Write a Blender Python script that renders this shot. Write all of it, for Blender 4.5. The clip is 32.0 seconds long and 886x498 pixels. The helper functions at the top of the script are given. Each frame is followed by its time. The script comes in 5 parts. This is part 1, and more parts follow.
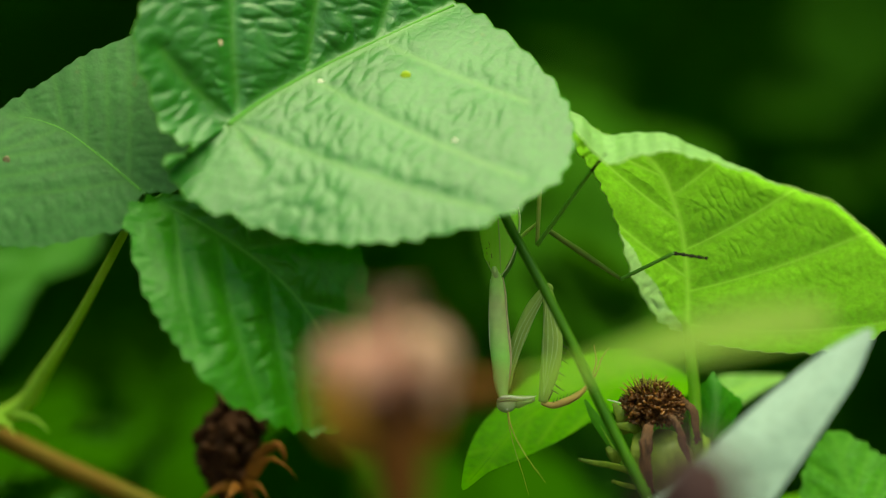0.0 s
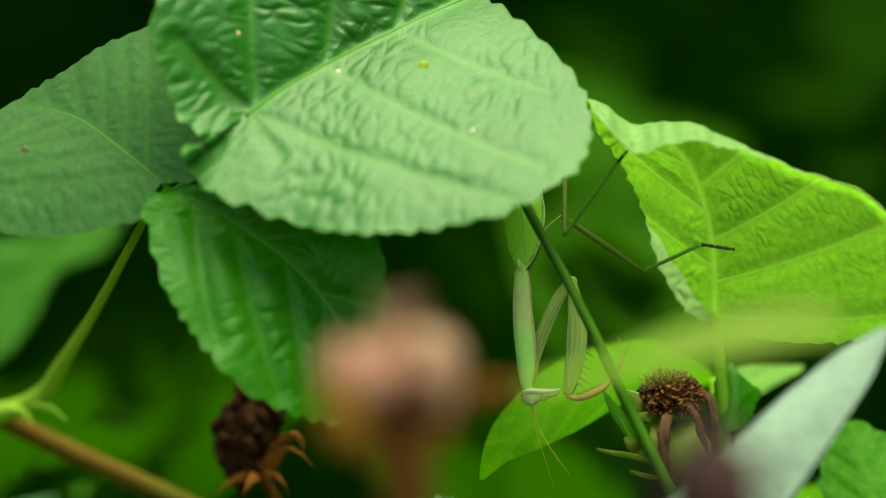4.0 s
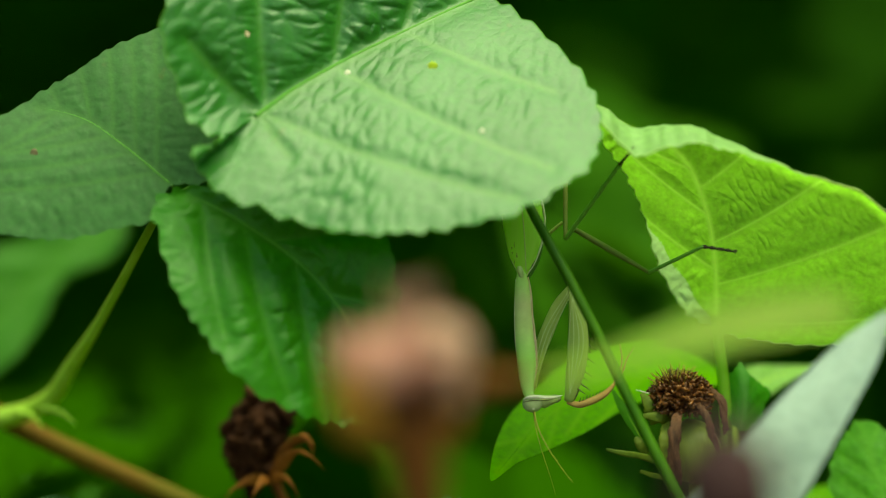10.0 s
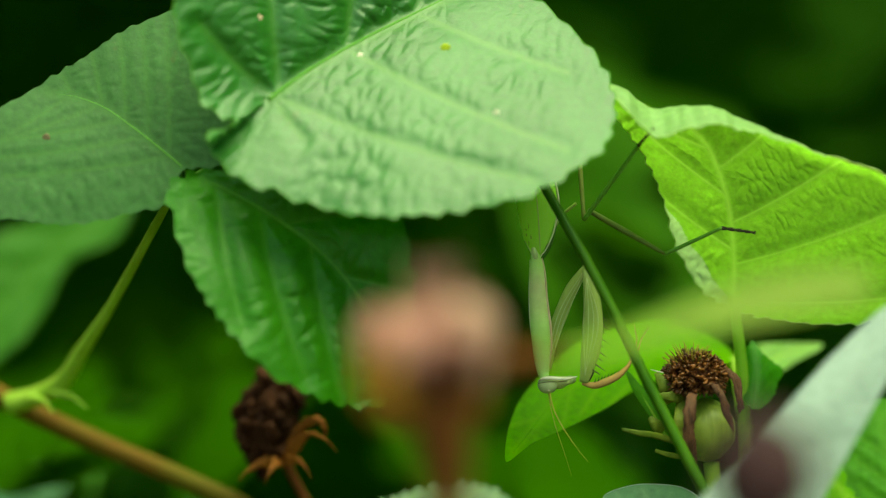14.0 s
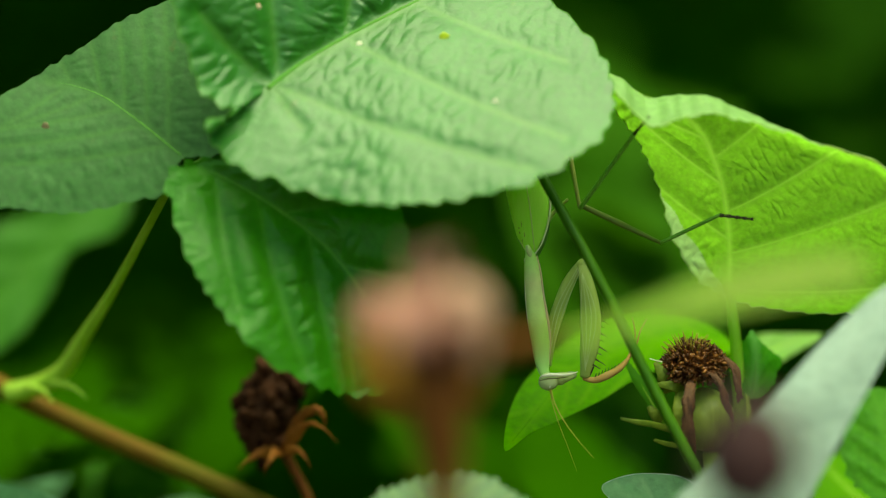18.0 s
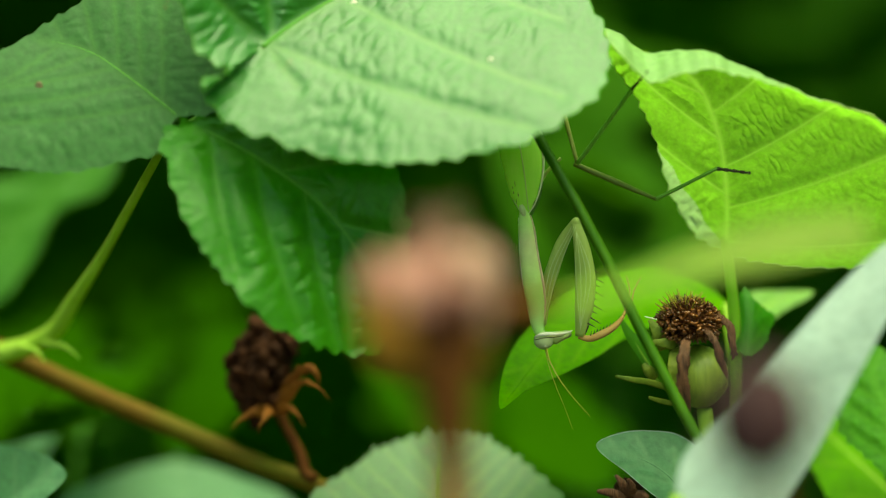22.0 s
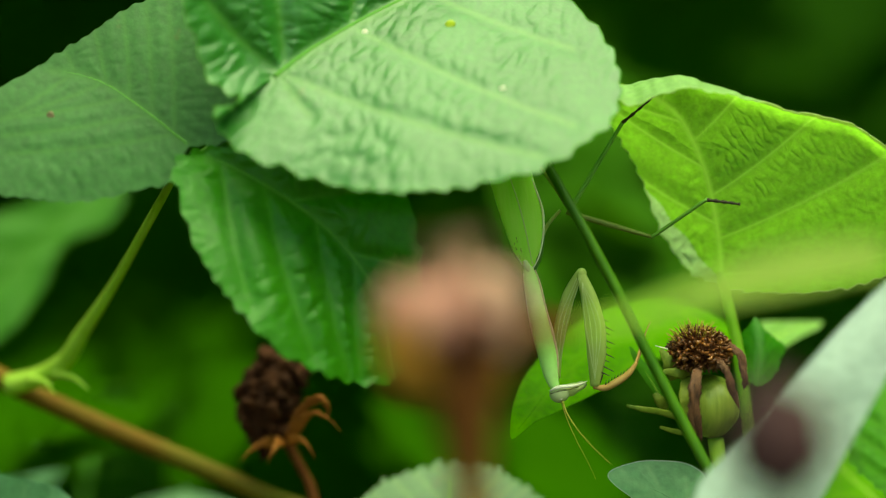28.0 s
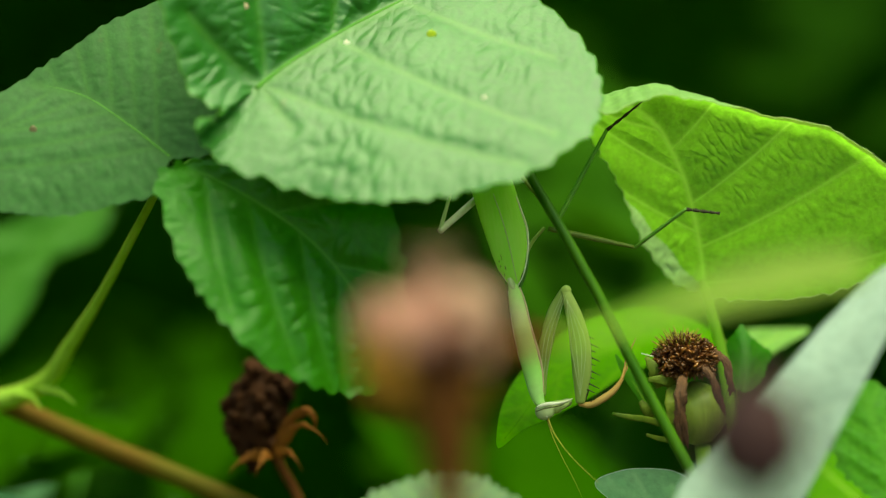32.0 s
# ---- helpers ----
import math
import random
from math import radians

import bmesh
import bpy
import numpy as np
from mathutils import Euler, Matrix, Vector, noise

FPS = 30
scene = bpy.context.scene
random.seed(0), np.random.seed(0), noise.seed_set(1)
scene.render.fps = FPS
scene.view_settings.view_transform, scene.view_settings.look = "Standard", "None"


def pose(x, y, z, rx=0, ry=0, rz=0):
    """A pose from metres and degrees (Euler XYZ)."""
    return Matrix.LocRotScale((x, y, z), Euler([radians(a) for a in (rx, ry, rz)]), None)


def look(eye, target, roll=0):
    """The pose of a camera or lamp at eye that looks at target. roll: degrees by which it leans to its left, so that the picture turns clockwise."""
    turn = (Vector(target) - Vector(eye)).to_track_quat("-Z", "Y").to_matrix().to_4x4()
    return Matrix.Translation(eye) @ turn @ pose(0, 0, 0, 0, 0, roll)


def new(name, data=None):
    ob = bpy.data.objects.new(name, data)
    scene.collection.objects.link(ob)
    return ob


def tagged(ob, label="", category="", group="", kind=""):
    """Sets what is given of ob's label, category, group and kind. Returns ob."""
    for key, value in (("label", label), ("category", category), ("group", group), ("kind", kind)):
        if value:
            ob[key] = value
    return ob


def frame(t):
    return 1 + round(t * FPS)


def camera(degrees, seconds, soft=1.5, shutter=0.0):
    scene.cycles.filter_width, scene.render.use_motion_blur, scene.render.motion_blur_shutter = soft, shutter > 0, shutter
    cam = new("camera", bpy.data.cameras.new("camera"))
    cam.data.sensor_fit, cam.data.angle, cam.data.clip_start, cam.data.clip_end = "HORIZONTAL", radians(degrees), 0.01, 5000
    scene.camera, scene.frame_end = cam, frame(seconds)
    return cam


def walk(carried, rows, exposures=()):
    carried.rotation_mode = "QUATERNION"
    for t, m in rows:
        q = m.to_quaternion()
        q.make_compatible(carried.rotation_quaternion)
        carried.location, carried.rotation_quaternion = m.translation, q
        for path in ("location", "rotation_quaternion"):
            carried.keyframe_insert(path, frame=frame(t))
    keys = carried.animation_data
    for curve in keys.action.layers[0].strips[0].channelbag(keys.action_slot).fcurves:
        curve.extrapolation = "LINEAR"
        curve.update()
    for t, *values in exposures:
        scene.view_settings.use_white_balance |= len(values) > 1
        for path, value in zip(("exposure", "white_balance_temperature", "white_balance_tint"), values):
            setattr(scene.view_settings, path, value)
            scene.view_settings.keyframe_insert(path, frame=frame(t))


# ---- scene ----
# Macro shot of a mantis hanging head down among bramble leaves; metres, z up.
PATH = [  # seconds, eye x, eye z, aim x, aim z (in the plane y = 0), roll
    (0, 0.0111, 0.8032, 0.0054, 0.8077, 0.60), (0.5, 0.0116, 0.8034, 0.0047, 0.8074, 0.58),
    (1, 0.0118, 0.8035, 0.0044, 0.8074, 0.46), (1.5, 0.0118, 0.8034, 0.0038, 0.8077, 0.37),
    (2, 0.0117, 0.8034, 0.0029, 0.8079, 0.43), (2.5, 0.0117, 0.8033, 0.0023, 0.8078, 0.51),
    (3, 0.0116, 0.8033, 0.0020, 0.8079, 0.55), (3.5, 0.0116, 0.8032, 0.0019, 0.8074, 0.55),
    (5.5, 0.0109, 0.8024, 0.0016, 0.8007, 0.84), (6, 0.0113, 0.8029, 0.0004, 0.8013, 1.07),
    (6.5, 0.0119, 0.8021, 0.0005, 0.8020, 0.98), (7, 0.0124, 0.8017, 0.0024, 0.8020, 0.90),
    (7.5, 0.0121, 0.8016, 0.0039, 0.8020, 0.70), (8, 0.0115, 0.8013, 0.0038, 0.8022, 0.83),
    (8.5, 0.0106, 0.8014, 0.0031, 0.8023, 0.74), (9, 0.0097, 0.8013, 0.0015, 0.8030, 0.62),
    (9.5, 0.0090, 0.8008, 0.0004, 0.8041, 0.41), (10, 0.0083, 0.8003, 0.0001, 0.8059, 0.35),
    (10.5, 0.0069, 0.7999, 0.0001, 0.8065, 0.24), (11, 0.0059, 0.7997, -0.0013, 0.8060, 0.18),
    (11.5, 0.0052, 0.7996, -0.0027, 0.8056, 0.13), (12, 0.0047, 0.7997, -0.0031, 0.8045, 0.07),
    (12.5, 0.0040, 0.7999, -0.0030, 0.8044, -0.01), (13, 0.0029, 0.8004, -0.0022, 0.8039, 0.00),
    (13.5, 0.0011, 0.8014, -0.0019, 0.8029, -0.10), (14, -0.0006, 0.8021, -0.0025, 0.8023, -0.15),
    (14.5, -0.0016, 0.8023, -0.0028, 0.8033, -0.22), (16.5, 0.0028, 0.8002, 0.0013, 0.8064, -0.14),
    (17, 0.0022, 0.8000, -0.0003, 0.8044, -0.04), (17.5, 0.0014, 0.7999, -0.0020, 0.8014, -0.08),
    (18, 0.0009, 0.7996, -0.0023, 0.8002, -0.13), (18.5, 0.0003, 0.7998, -0.0012, 0.7998, -0.09),
    (19, -0.0000, 0.8000, 0.0000, 0.8000, -0.00), (19.5, -0.0007, 0.8004, 0.0009, 0.7994, -0.01),
    (20, -0.0017, 0.8006, 0.0008, 0.7995, -0.14), (20.5, -0.0027, 0.8005, 0.0011, 0.7988, -0.41),
    (21, -0.0037, 0.8004, 0.0002, 0.7985, -0.54), (21.5, -0.0047, 0.8004, -0.0008, 0.7976, -0.41),
    (22, -0.0060, 0.7999, -0.0013, 0.7921, -0.30), (22.5, -0.0066, 0.7994, -0.0028, 0.7933, -0.21),
    (23, -0.0064, 0.7988, -0.0029, 0.8011, -0.19), (23.5, -0.0064, 0.7980, -0.0031, 0.8013, -0.08),
    (24, -0.0065, 0.7974, -0.0022, 0.8022, -0.02), (24.5, -0.0074, 0.7963, -0.0024, 0.8033, 0.05),
    (25, -0.0083, 0.7941, -0.0033, 0.8036, -0.04), (25.5, -0.0092, 0.7931, -0.0028, 0.8036, -0.15),
    (27.5, -0.0101, 0.7969, -0.0036, 0.7979, -0.29), (28, -0.0100, 0.7967, -0.0034, 0.7979, -0.35),
    (28.5, -0.0096, 0.7963, -0.0021, 0.7984, -0.69), (29, -0.0093, 0.7964, -0.0001, 0.7989, -0.98),
    (29.5, -0.0093, 0.7962, 0.0009, 0.7998, -0.84), (30, -0.0093, 0.7962, 0.0010, 0.7994, -0.86),
    (30.5, -0.0089, 0.7956, 0.0002, 0.7993, -0.99), (31, -0.0079, 0.7952, -0.0008, 0.7999, -0.97),
    (31.5, -0.0068, 0.7948, -0.0006, 0.8002, -1.03), (32, -0.0066, 0.7945, -0.0003, 0.7998, -1.01)
]
EYE_Y = -0.489
cam = camera(20, 32.0, soft=1.2)
cam.data.dof.use_dof = True
cam.data.dof.focus_distance = 0.489
cam.data.dof.aperture_fstop = 4.0
walk(cam, [(t, look((x, EYE_Y, z), (ax, 0, az), roll)) for t, x, z, ax, az, roll in PATH],
     [(t, e, 9300, -27) for t, e in ((0, 0.60), (3, 0.65), (6, 0.68), (9, 0.66), (12, 0.62), (13, 0.63), (14.2, 0.73), (17, 0.62), (18, 0.67), (19, 0.86), (21, 0.88), (23, 0.80), (25, 0.70), (28, 0.80), (30, 0.93), (31, 0.88), (32, 0.70))])

# ---- light: a bright overcast sky and a wide soft sun from above ----
world = bpy.data.worlds.new("world")
scene.world = world
world.use_nodes = True
wn = world.node_tree
sky = wn.nodes.new("ShaderNodeTexSky")
sky.sky_type = "NISHITA"
sky.sun_disc = False
sky.sun_elevation = radians(74)
sky.sun_rotation = radians(228)
wn.links.new(sky.outputs[0], wn.nodes["Background"].inputs[0])
wn.nodes["Background"].inputs[1].default_value = 0.15
sun = new("sun", bpy.data.lights.new("sun", "SUN"))
sun.data.energy = 4.0
sun.data.angle = radians(56)
sun.data.color = (1.0, 0.96, 0.88)
sun.matrix_world = look((0.45, -0.62, 2.8), (0.0, 0.0, 0.8))

# ---- materials ----
def shader(name):
    m = bpy.data.materials.new(name)
    m.use_nodes = True
    n = m.node_tree.nodes
    return m, n, m.node_tree.links, n["Principled BSDF"]


def noise_node(n, links, scale, detail=4.0, rough=0.6):
    tc = n.new("ShaderNodeTexCoord")
    t = n.new("ShaderNodeTexNoise")
    t.inputs["Scale"].default_value = scale
    t.inputs["Detail"].default_value = detail
    t.inputs["Roughness"].default_value = rough
    links.new(tc.outputs["Object"], t.inputs["Vector"])
    return t


def ramp(n, links, src, stops):
    r = n.new("ShaderNodeValToRGB")
    e = r.color_ramp.elements
    while len(e) < len(stops):
        e.new(0.5)
    for el, (p, c) in zip(e, stops):
        el.position = p
        el.color = (*c, 1)
    links.new(src, r.inputs[0])
    return r


def mix_col(n, links, fac, a, b, mode="MIX"):
    m = n.new("ShaderNodeMix")
    m.data_type = "RGBA"
    m.blend_type = mode
    for sock, v in ((m.inputs[0], fac), (m.inputs[6], a), (m.inputs[7], b)):
        if isinstance(v, (int, float)):
            sock.default_value = v
        elif isinstance(v, tuple):
            sock.default_value = (*v, 1)
        else:
            links.new(v, sock)
    return m.outputs[2]


def scaled(c, k):
    return tuple(min(1.0, v * k) for v in c)


def leaf_material(name, col, vein, trans=0.35, rough=0.45, glow=(1.25, 1.15, 0.5), spec=0.5, bump=0.25, veins=0.7, spots=0.0, net=0.0):
    m, n, links, p = shader(name)
    big = noise_node(n, links, 45, 3)
    fine = noise_node(n, links, 700, 4)
    a = ramp(n, links, big.outputs["Fac"], [(0.3, scaled(col, 0.78)), (0.7, scaled(col, 1.18))])
    b = mix_col(n, links, 0.35, a.outputs[0], ramp(n, links, fine.outputs["Fac"], [(0.35, scaled(col, 0.6)), (0.65, scaled(col, 1.35))]).outputs[0])
    at = n.new("ShaderNodeAttribute")
    at.attribute_name = "vein"
    mul = n.new("ShaderNodeMath")
    mul.operation = "MULTIPLY"
    mul.inputs[1].default_value = veins
    links.new(at.outputs["Fac"], mul.inputs[0])
    c = mix_col(n, links, mul.outputs[0], b, vein)
    if spots:
        sp = noise_node(n, links, 160, 2)
        r = ramp(n, links, sp.outputs["Fac"], [(0.70, (0, 0, 0)), (0.76, (1, 1, 1))])
        k = n.new("ShaderNodeMath")
        k.operation = "MULTIPLY"
        k.inputs[1].default_value = spots
        links.new(r.outputs[0], k.inputs[0])
        c = mix_col(n, links, k.outputs[0], c, (0.16, 0.12, 0.04))
    links.new(c, p.inputs["Base Color"])
    p.inputs["Roughness"].default_value = rough
    p.inputs["Specular IOR Level"].default_value = spec
    bp = n.new("ShaderNodeBump")
    bp.inputs["Strength"].default_value = bump
    bp.inputs["Distance"].default_value = 0.0004
    links.new(fine.outputs["Fac"], bp.inputs["Height"])
    if net:
        tc = n.new("ShaderNodeTexCoord")
        off = mix_col(n, links, 0.004, tc.outputs["Object"], noise_node(n, links, 260, 2).outputs["Color"])
        vo = n.new("ShaderNodeTexVoronoi")
        vo.feature = "DISTANCE_TO_EDGE"
        vo.inputs["Scale"].default_value = 480
        links.new(off, vo.inputs["Vector"])
        rr = ramp(n, links, vo.outputs["Distance"], [(0.0, (0, 0, 0)), (0.22, (1, 1, 1))])
        b2 = n.new("ShaderNodeBump")
        b2.inputs["Strength"].default_value = net
        b2.inputs["Distance"].default_value = 0.00012
        links.new(rr.outputs[0], b2.inputs["Height"])
        links.new(bp.outputs[0], b2.inputs["Normal"])
        bp = b2
        c = mix_col(n, links, 0.18 * net, c, mix_col(n, links, rr.outputs[0], vein, c))
        links.new(c, p.inputs["Base Color"])
    links.new(bp.outputs[0], p.inputs["Normal"])
    tr = n.new("ShaderNodeBsdfTranslucent")
    links.new(mix_col(n, links, 1.0, c, glow, "MULTIPLY"), tr.inputs["Color"])
    ms = n.new("ShaderNodeMixShader")
    ms.inputs[0].default_value = trans
    links.new(p.outputs[0], ms.inputs[1])
    links.new(tr.outputs[0], ms.inputs[2])
    links.new(ms.outputs[0], n["Material Output"].inputs[0])
    return m


def plain_material(name, lo, hi, scale=300, rough=0.55, bump=0.3, spec=0.25, trans=0.0, stretch=None):
    m, n, links, p = shader(name)
    t = noise_node(n, links, scale, 5)
    if stretch:
        mp = n.new("ShaderNodeMapping")
        mp.inputs["Scale"].default_value = stretch
        links.new(t.inputs["Vector"].links[0].from_socket, mp.inputs[0])
        links.new(mp.outputs[0], t.inputs["Vector"])
    t2 = noise_node(n, links, scale * 0.15, 2)
    c = ramp(n, links, t.outputs["Fac"], [(0.3, lo), (0.7, hi)])
    c2 = mix_col(n, links, 0.4, c.outputs[0], ramp(n, links, t2.outputs["Fac"], [(0.35, lo), (0.65, hi)]).outputs[0])
    links.new(c2, p.inputs["Base Color"])
    p.inputs["Roughness"].default_value = rough
    p.inputs["Specular IOR Level"].default_value = spec
    bp = n.new("ShaderNodeBump")
    bp.inputs["Strength"].default_value = bump
    bp.inputs["Distance"].default_value = 0.0005
    links.new(t.outputs["Fac"], bp.inputs["Height"])
    links.new(bp.outputs[0], p.inputs["Normal"])
    if trans:
        tr = n.new("ShaderNodeBsdfTranslucent")
        links.new(c2, tr.inputs["Color"])
        ms = n.new("ShaderNodeMixShader")
        ms.inputs[0].default_value = trans
        links.new(p.outputs[0], ms.inputs[1])
        links.new(tr.outputs[0], ms.inputs[2])
        links.new(ms.outputs[0], n["Material Output"].inputs[0])
    return m


M_BIG = leaf_material("bramble_leaf", (0.031, 0.185, 0.016), (0.11, 0.33, 0.022), trans=0.28, rough=0.44, spec=0.85, spots=0.2, net=0.3, veins=0.36)
M_GREY = leaf_material("bramble_leaf_dull", (0.044, 0.140, 0.032), (0.075, 0.21, 0.033), trans=0.15, rough=0.6, spec=0.28, spots=0.2, veins=0.3)
M_DARK = leaf_material("bramble_leaf_deep", (0.042, 0.205, 0.010), (0.08, 0.28, 0.016), trans=0.2, rough=0.42, spec=0.28, net=0.4, veins=0.35)
M_STALK = plain_material("leaf_stalk_shaded", (0.02, 0.08, 0.008), (0.05, 0.15, 0.015), 400, rough=0.7, spec=0.1)
M_EDGE = leaf_material("bramble_leaf_young", (0.085, 0.31, 0.014), (0.15, 0.42, 0.03), trans=0.32, rough=0.5, spec=0.35, net=0.4, veins=0.4)
M_FAR = leaf_material("bramble_leaf_shaded", (0.050, 0.20, 0.012), (0.095, 0.28, 0.022), trans=0.3, rough=0.5, spec=0.25, veins=0.4)
M_UNDER = leaf_material("thin_leaf", (0.25, 0.51, 0.056), (0.455, 0.725, 0.14), trans=0.68, rough=0.5, glow=(1.2, 1.35, 1.0), net=0.6)
M_PALE = leaf_material("glaucous_leaf", (0.39, 0.51, 0.45), (0.45, 0.56, 0.49), trans=0.2, rough=0.55, veins=0.4, glow=(1, 1, 0.9))
M_SOFT = leaf_material("fresh_leaf", (0.14, 0.46, 0.004), (0.22, 0.55, 0.015), trans=0.6, spec=0.12, rough=0.5)
M_NARROW = leaf_material("narrow_leaf", (0.40, 0.57, 0.09), (0.48, 0.63, 0.12), trans=0.5, rough=0.5, glow=(1.2, 1.15, 0.7))
M_LIME = leaf_material("lime_leaf", (0.30, 0.62, 0.12), (0.40, 0.70, 0.20), trans=0.45, rough=0.5, spec=0.4)
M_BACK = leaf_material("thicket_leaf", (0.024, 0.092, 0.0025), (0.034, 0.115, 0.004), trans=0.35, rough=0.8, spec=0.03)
# lighter copy of M_BACK for lit leaves, the light put into the colour
M_BACK_LIT = leaf_material("thicket_leaf_lit", (0.042, 0.138, 0.008), (0.060, 0.170, 0.012), trans=0.4, rough=0.7, spec=0.05)
M_HEDGE = leaf_material("hedge_leaf", (0.036, 0.172, 0.006), (0.04, 0.175, 0.01), trans=0.25, rough=0.85, spec=0.02, veins=0.0)
M_VEIN = plain_material("vein", (0.10, 0.33, 0.04), (0.17, 0.44, 0.05), 500, trans=0.35)
M_VEIN_D = plain_material("vein_deep", (0.06, 0.22, 0.02), (0.10, 0.29, 0.03), 500, trans=0.3)
M_VEIN_L = plain_material("vein_light", (0.52, 0.80, 0.10), (0.64, 0.88, 0.16), 500, trans=0.6)
M_PETIOLE = plain_material("petiole", (0.32, 0.54, 0.05), (0.46, 0.68, 0.11), 250, trans=0.35)
M_CANE = plain_material("cane", (0.17, 0.042, 0.006), (0.12, 0.135, 0.008), 45, rough=0.7, spec=0.2)
M_STEM = plain_material("green_stem", (0.022, 0.095, 0.003), (0.080, 0.20, 0.010), 400, rough=0.5, stretch=(1, 1, 0.08))
M_LEAFSTEM = plain_material("leaf_stem", (0.44, 0.76, 0.09), (0.56, 0.84, 0.14), 300, trans=0.55)
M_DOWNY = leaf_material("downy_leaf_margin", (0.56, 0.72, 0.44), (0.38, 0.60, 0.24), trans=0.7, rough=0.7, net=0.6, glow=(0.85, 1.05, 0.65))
M_LIP = leaf_material("leaf_upper_side", (0.24, 0.44, 0.13), (0.34, 0.54, 0.18), trans=0.35, rough=0.5, net=0.5, spec=0.8)
M_RIM = plain_material("leaf_rim", (0.50, 0.70, 0.26), (0.66, 0.80, 0.40), 500, trans=0.6)
M_BLUE = leaf_material("blue_green_leaf", (0.10, 0.27, 0.11), (0.18, 0.36, 0.16), trans=0.25, rough=0.5, veins=0.4, glow=(1, 1, 0.7))
M_BERRY = plain_material("dried_berry", (0.012, 0.004, 0.0025), (0.075, 0.026, 0.010), 350, rough=0.85, bump=0.8, spec=0.15)
M_SEPAL = plain_material("dry_sepal", (0.08, 0.018, 0.003), (0.42, 0.15, 0.022), 300, rough=0.7, bump=0.8)
M_PINK = plain_material("faded_petal", (0.33, 0.125, 0.105), (0.62, 0.31, 0.25), 200, rough=0.7, trans=0.2)
M_TAN = plain_material("bleached_petal", (0.42, 0.22, 0.16), (0.78, 0.52, 0.40), 200, rough=0.7, trans=0.3)
M_PETAL_DARK = plain_material("withered_petal", (0.13, 0.045, 0.035), (0.26, 0.11, 0.08), 200, rough=0.8)
M_PURPLE = plain_material("purple_calyx", (0.08, 0.025, 0.018), (0.18, 0.07, 0.035), 160, rough=0.9, spec=0.1)
M_ORANGE = plain_material("rusty_bract", (0.28, 0.11, 0.012), (0.46, 0.24, 0.04), 200, rough=0.7)
M_BROWNSTEM = plain_material("brown_stem", (0.085, 0.028, 0.008), (0.17, 0.066, 0.016), 150, rough=0.9, spec=0.1)
M_BLACKBUD = plain_material("dark_bud", (0.020, 0.008, 0.010), (0.060, 0.024, 0.028), 200, rough=0.8)
M_FLORET = plain_material("dry_floret", (0.032, 0.009, 0.004), (0.17, 0.054, 0.012), 500, rough=0.34, bump=0.6, spec=0.5)
M_RUST = plain_material("rusty_floret", (0.11, 0.028, 0.006), (0.34, 0.125, 0.024), 500, rough=0.28, spec=0.7)
M_BRISTLE = plain_material("bristle", (0.30, 0.24, 0.03), (0.50, 0.44, 0.08), 300, rough=0.6)
M_WILT = plain_material("wilted_petal", (0.016, 0.006, 0.004), (0.27, 0.12, 0.06), 1300, rough=0.5, bump=1.0, spec=0.4, stretch=(3, 3, 0.3))
M_BULB = plain_material("seed_bulb", (0.10, 0.18, 0.012), (0.34, 0.42, 0.07), 420, rough=0.4, spec=0.4, stretch=(2.2, 2.2, 0.16))
M_BRACT = plain_material("green_bract", (0.045, 0.10, 0.008), (0.30, 0.36, 0.05), 420, rough=0.5, bump=0.8)
M_THORAX, n_, l_, p_ = shader("mantis_thorax")
tc_ = n_.new("ShaderNodeTexCoord")
sx_ = n_.new("ShaderNodeSeparateXYZ")
l_.new(tc_.outputs["Object"], sx_.inputs[0])
mr_ = n_.new("ShaderNodeMapRange")
mr_.inputs["From Min"].default_value = -0.003
mr_.inputs["From Max"].default_value = -0.022
l_.new(sx_.outputs["Z"], mr_.inputs["Value"])
grad = ramp(n_, l_, mr_.outputs[0], [(0.0, (0.56, 0.80, 0.26)), (0.2, (0.70, 0.72, 0.34)), (0.45, (0.62, 0.76, 0.28)), (0.75, (0.42, 0.80, 0.19)), (1.0, (0.48, 0.80, 0.26))])
nz_ = noise_node(n_, l_, 500, 4)
l_.new(mix_col(n_, l_, 0.5, grad.outputs[0], ramp(n_, l_, nz_.outputs["Fac"], [(0.3, (0.75, 0.75, 0.7)), (0.7, (1.0, 1.0, 1.0))]).outputs[0], "MULTIPLY"), p_.inputs["Base Color"])
p_.inputs["Roughness"].default_value = 0.5
p_.inputs["Specular IOR Level"].default_value = 0.2
M_WING = plain_material("mantis_wing", (0.42, 0.92, 0.08), (0.58, 0.95, 0.18), 350, rough=0.5, bump=0.25, spec=0.2, trans=0.15, stretch=(2, 2, 0.2))
# far darker than the wing: shade on belly and hip is in the colour
M_BELLY = plain_material("mantis_belly_shaded", (0.05, 0.14, 0.02), (0.11, 0.22, 0.04), 250, rough=0.5)
M_FORELEG = plain_material("mantis_foreleg", (0.28, 0.42, 0.08), (0.52, 0.61, 0.20), 300, rough=0.45, bump=0.2, trans=0.2, stretch=(2, 2, 0.2))
M_RIDGE = plain_material("pale_ridge", (0.46, 0.58, 0.24), (0.64, 0.72, 0.38), 400, rough=0.5)
M_TIBIA = plain_material("mantis_tibia", (0.42, 0.22, 0.06), (0.60, 0.38, 0.14), 300, rough=0.45)
M_LEG = plain_material("mantis_leg", (0.09, 0.14, 0.02), (0.20, 0.24, 0.055), 400, rough=0.45)
M_LEGGREEN = plain_material("mantis_leg_green", (0.11, 0.30, 0.04), (0.22, 0.42, 0.075), 400, rough=0.45)
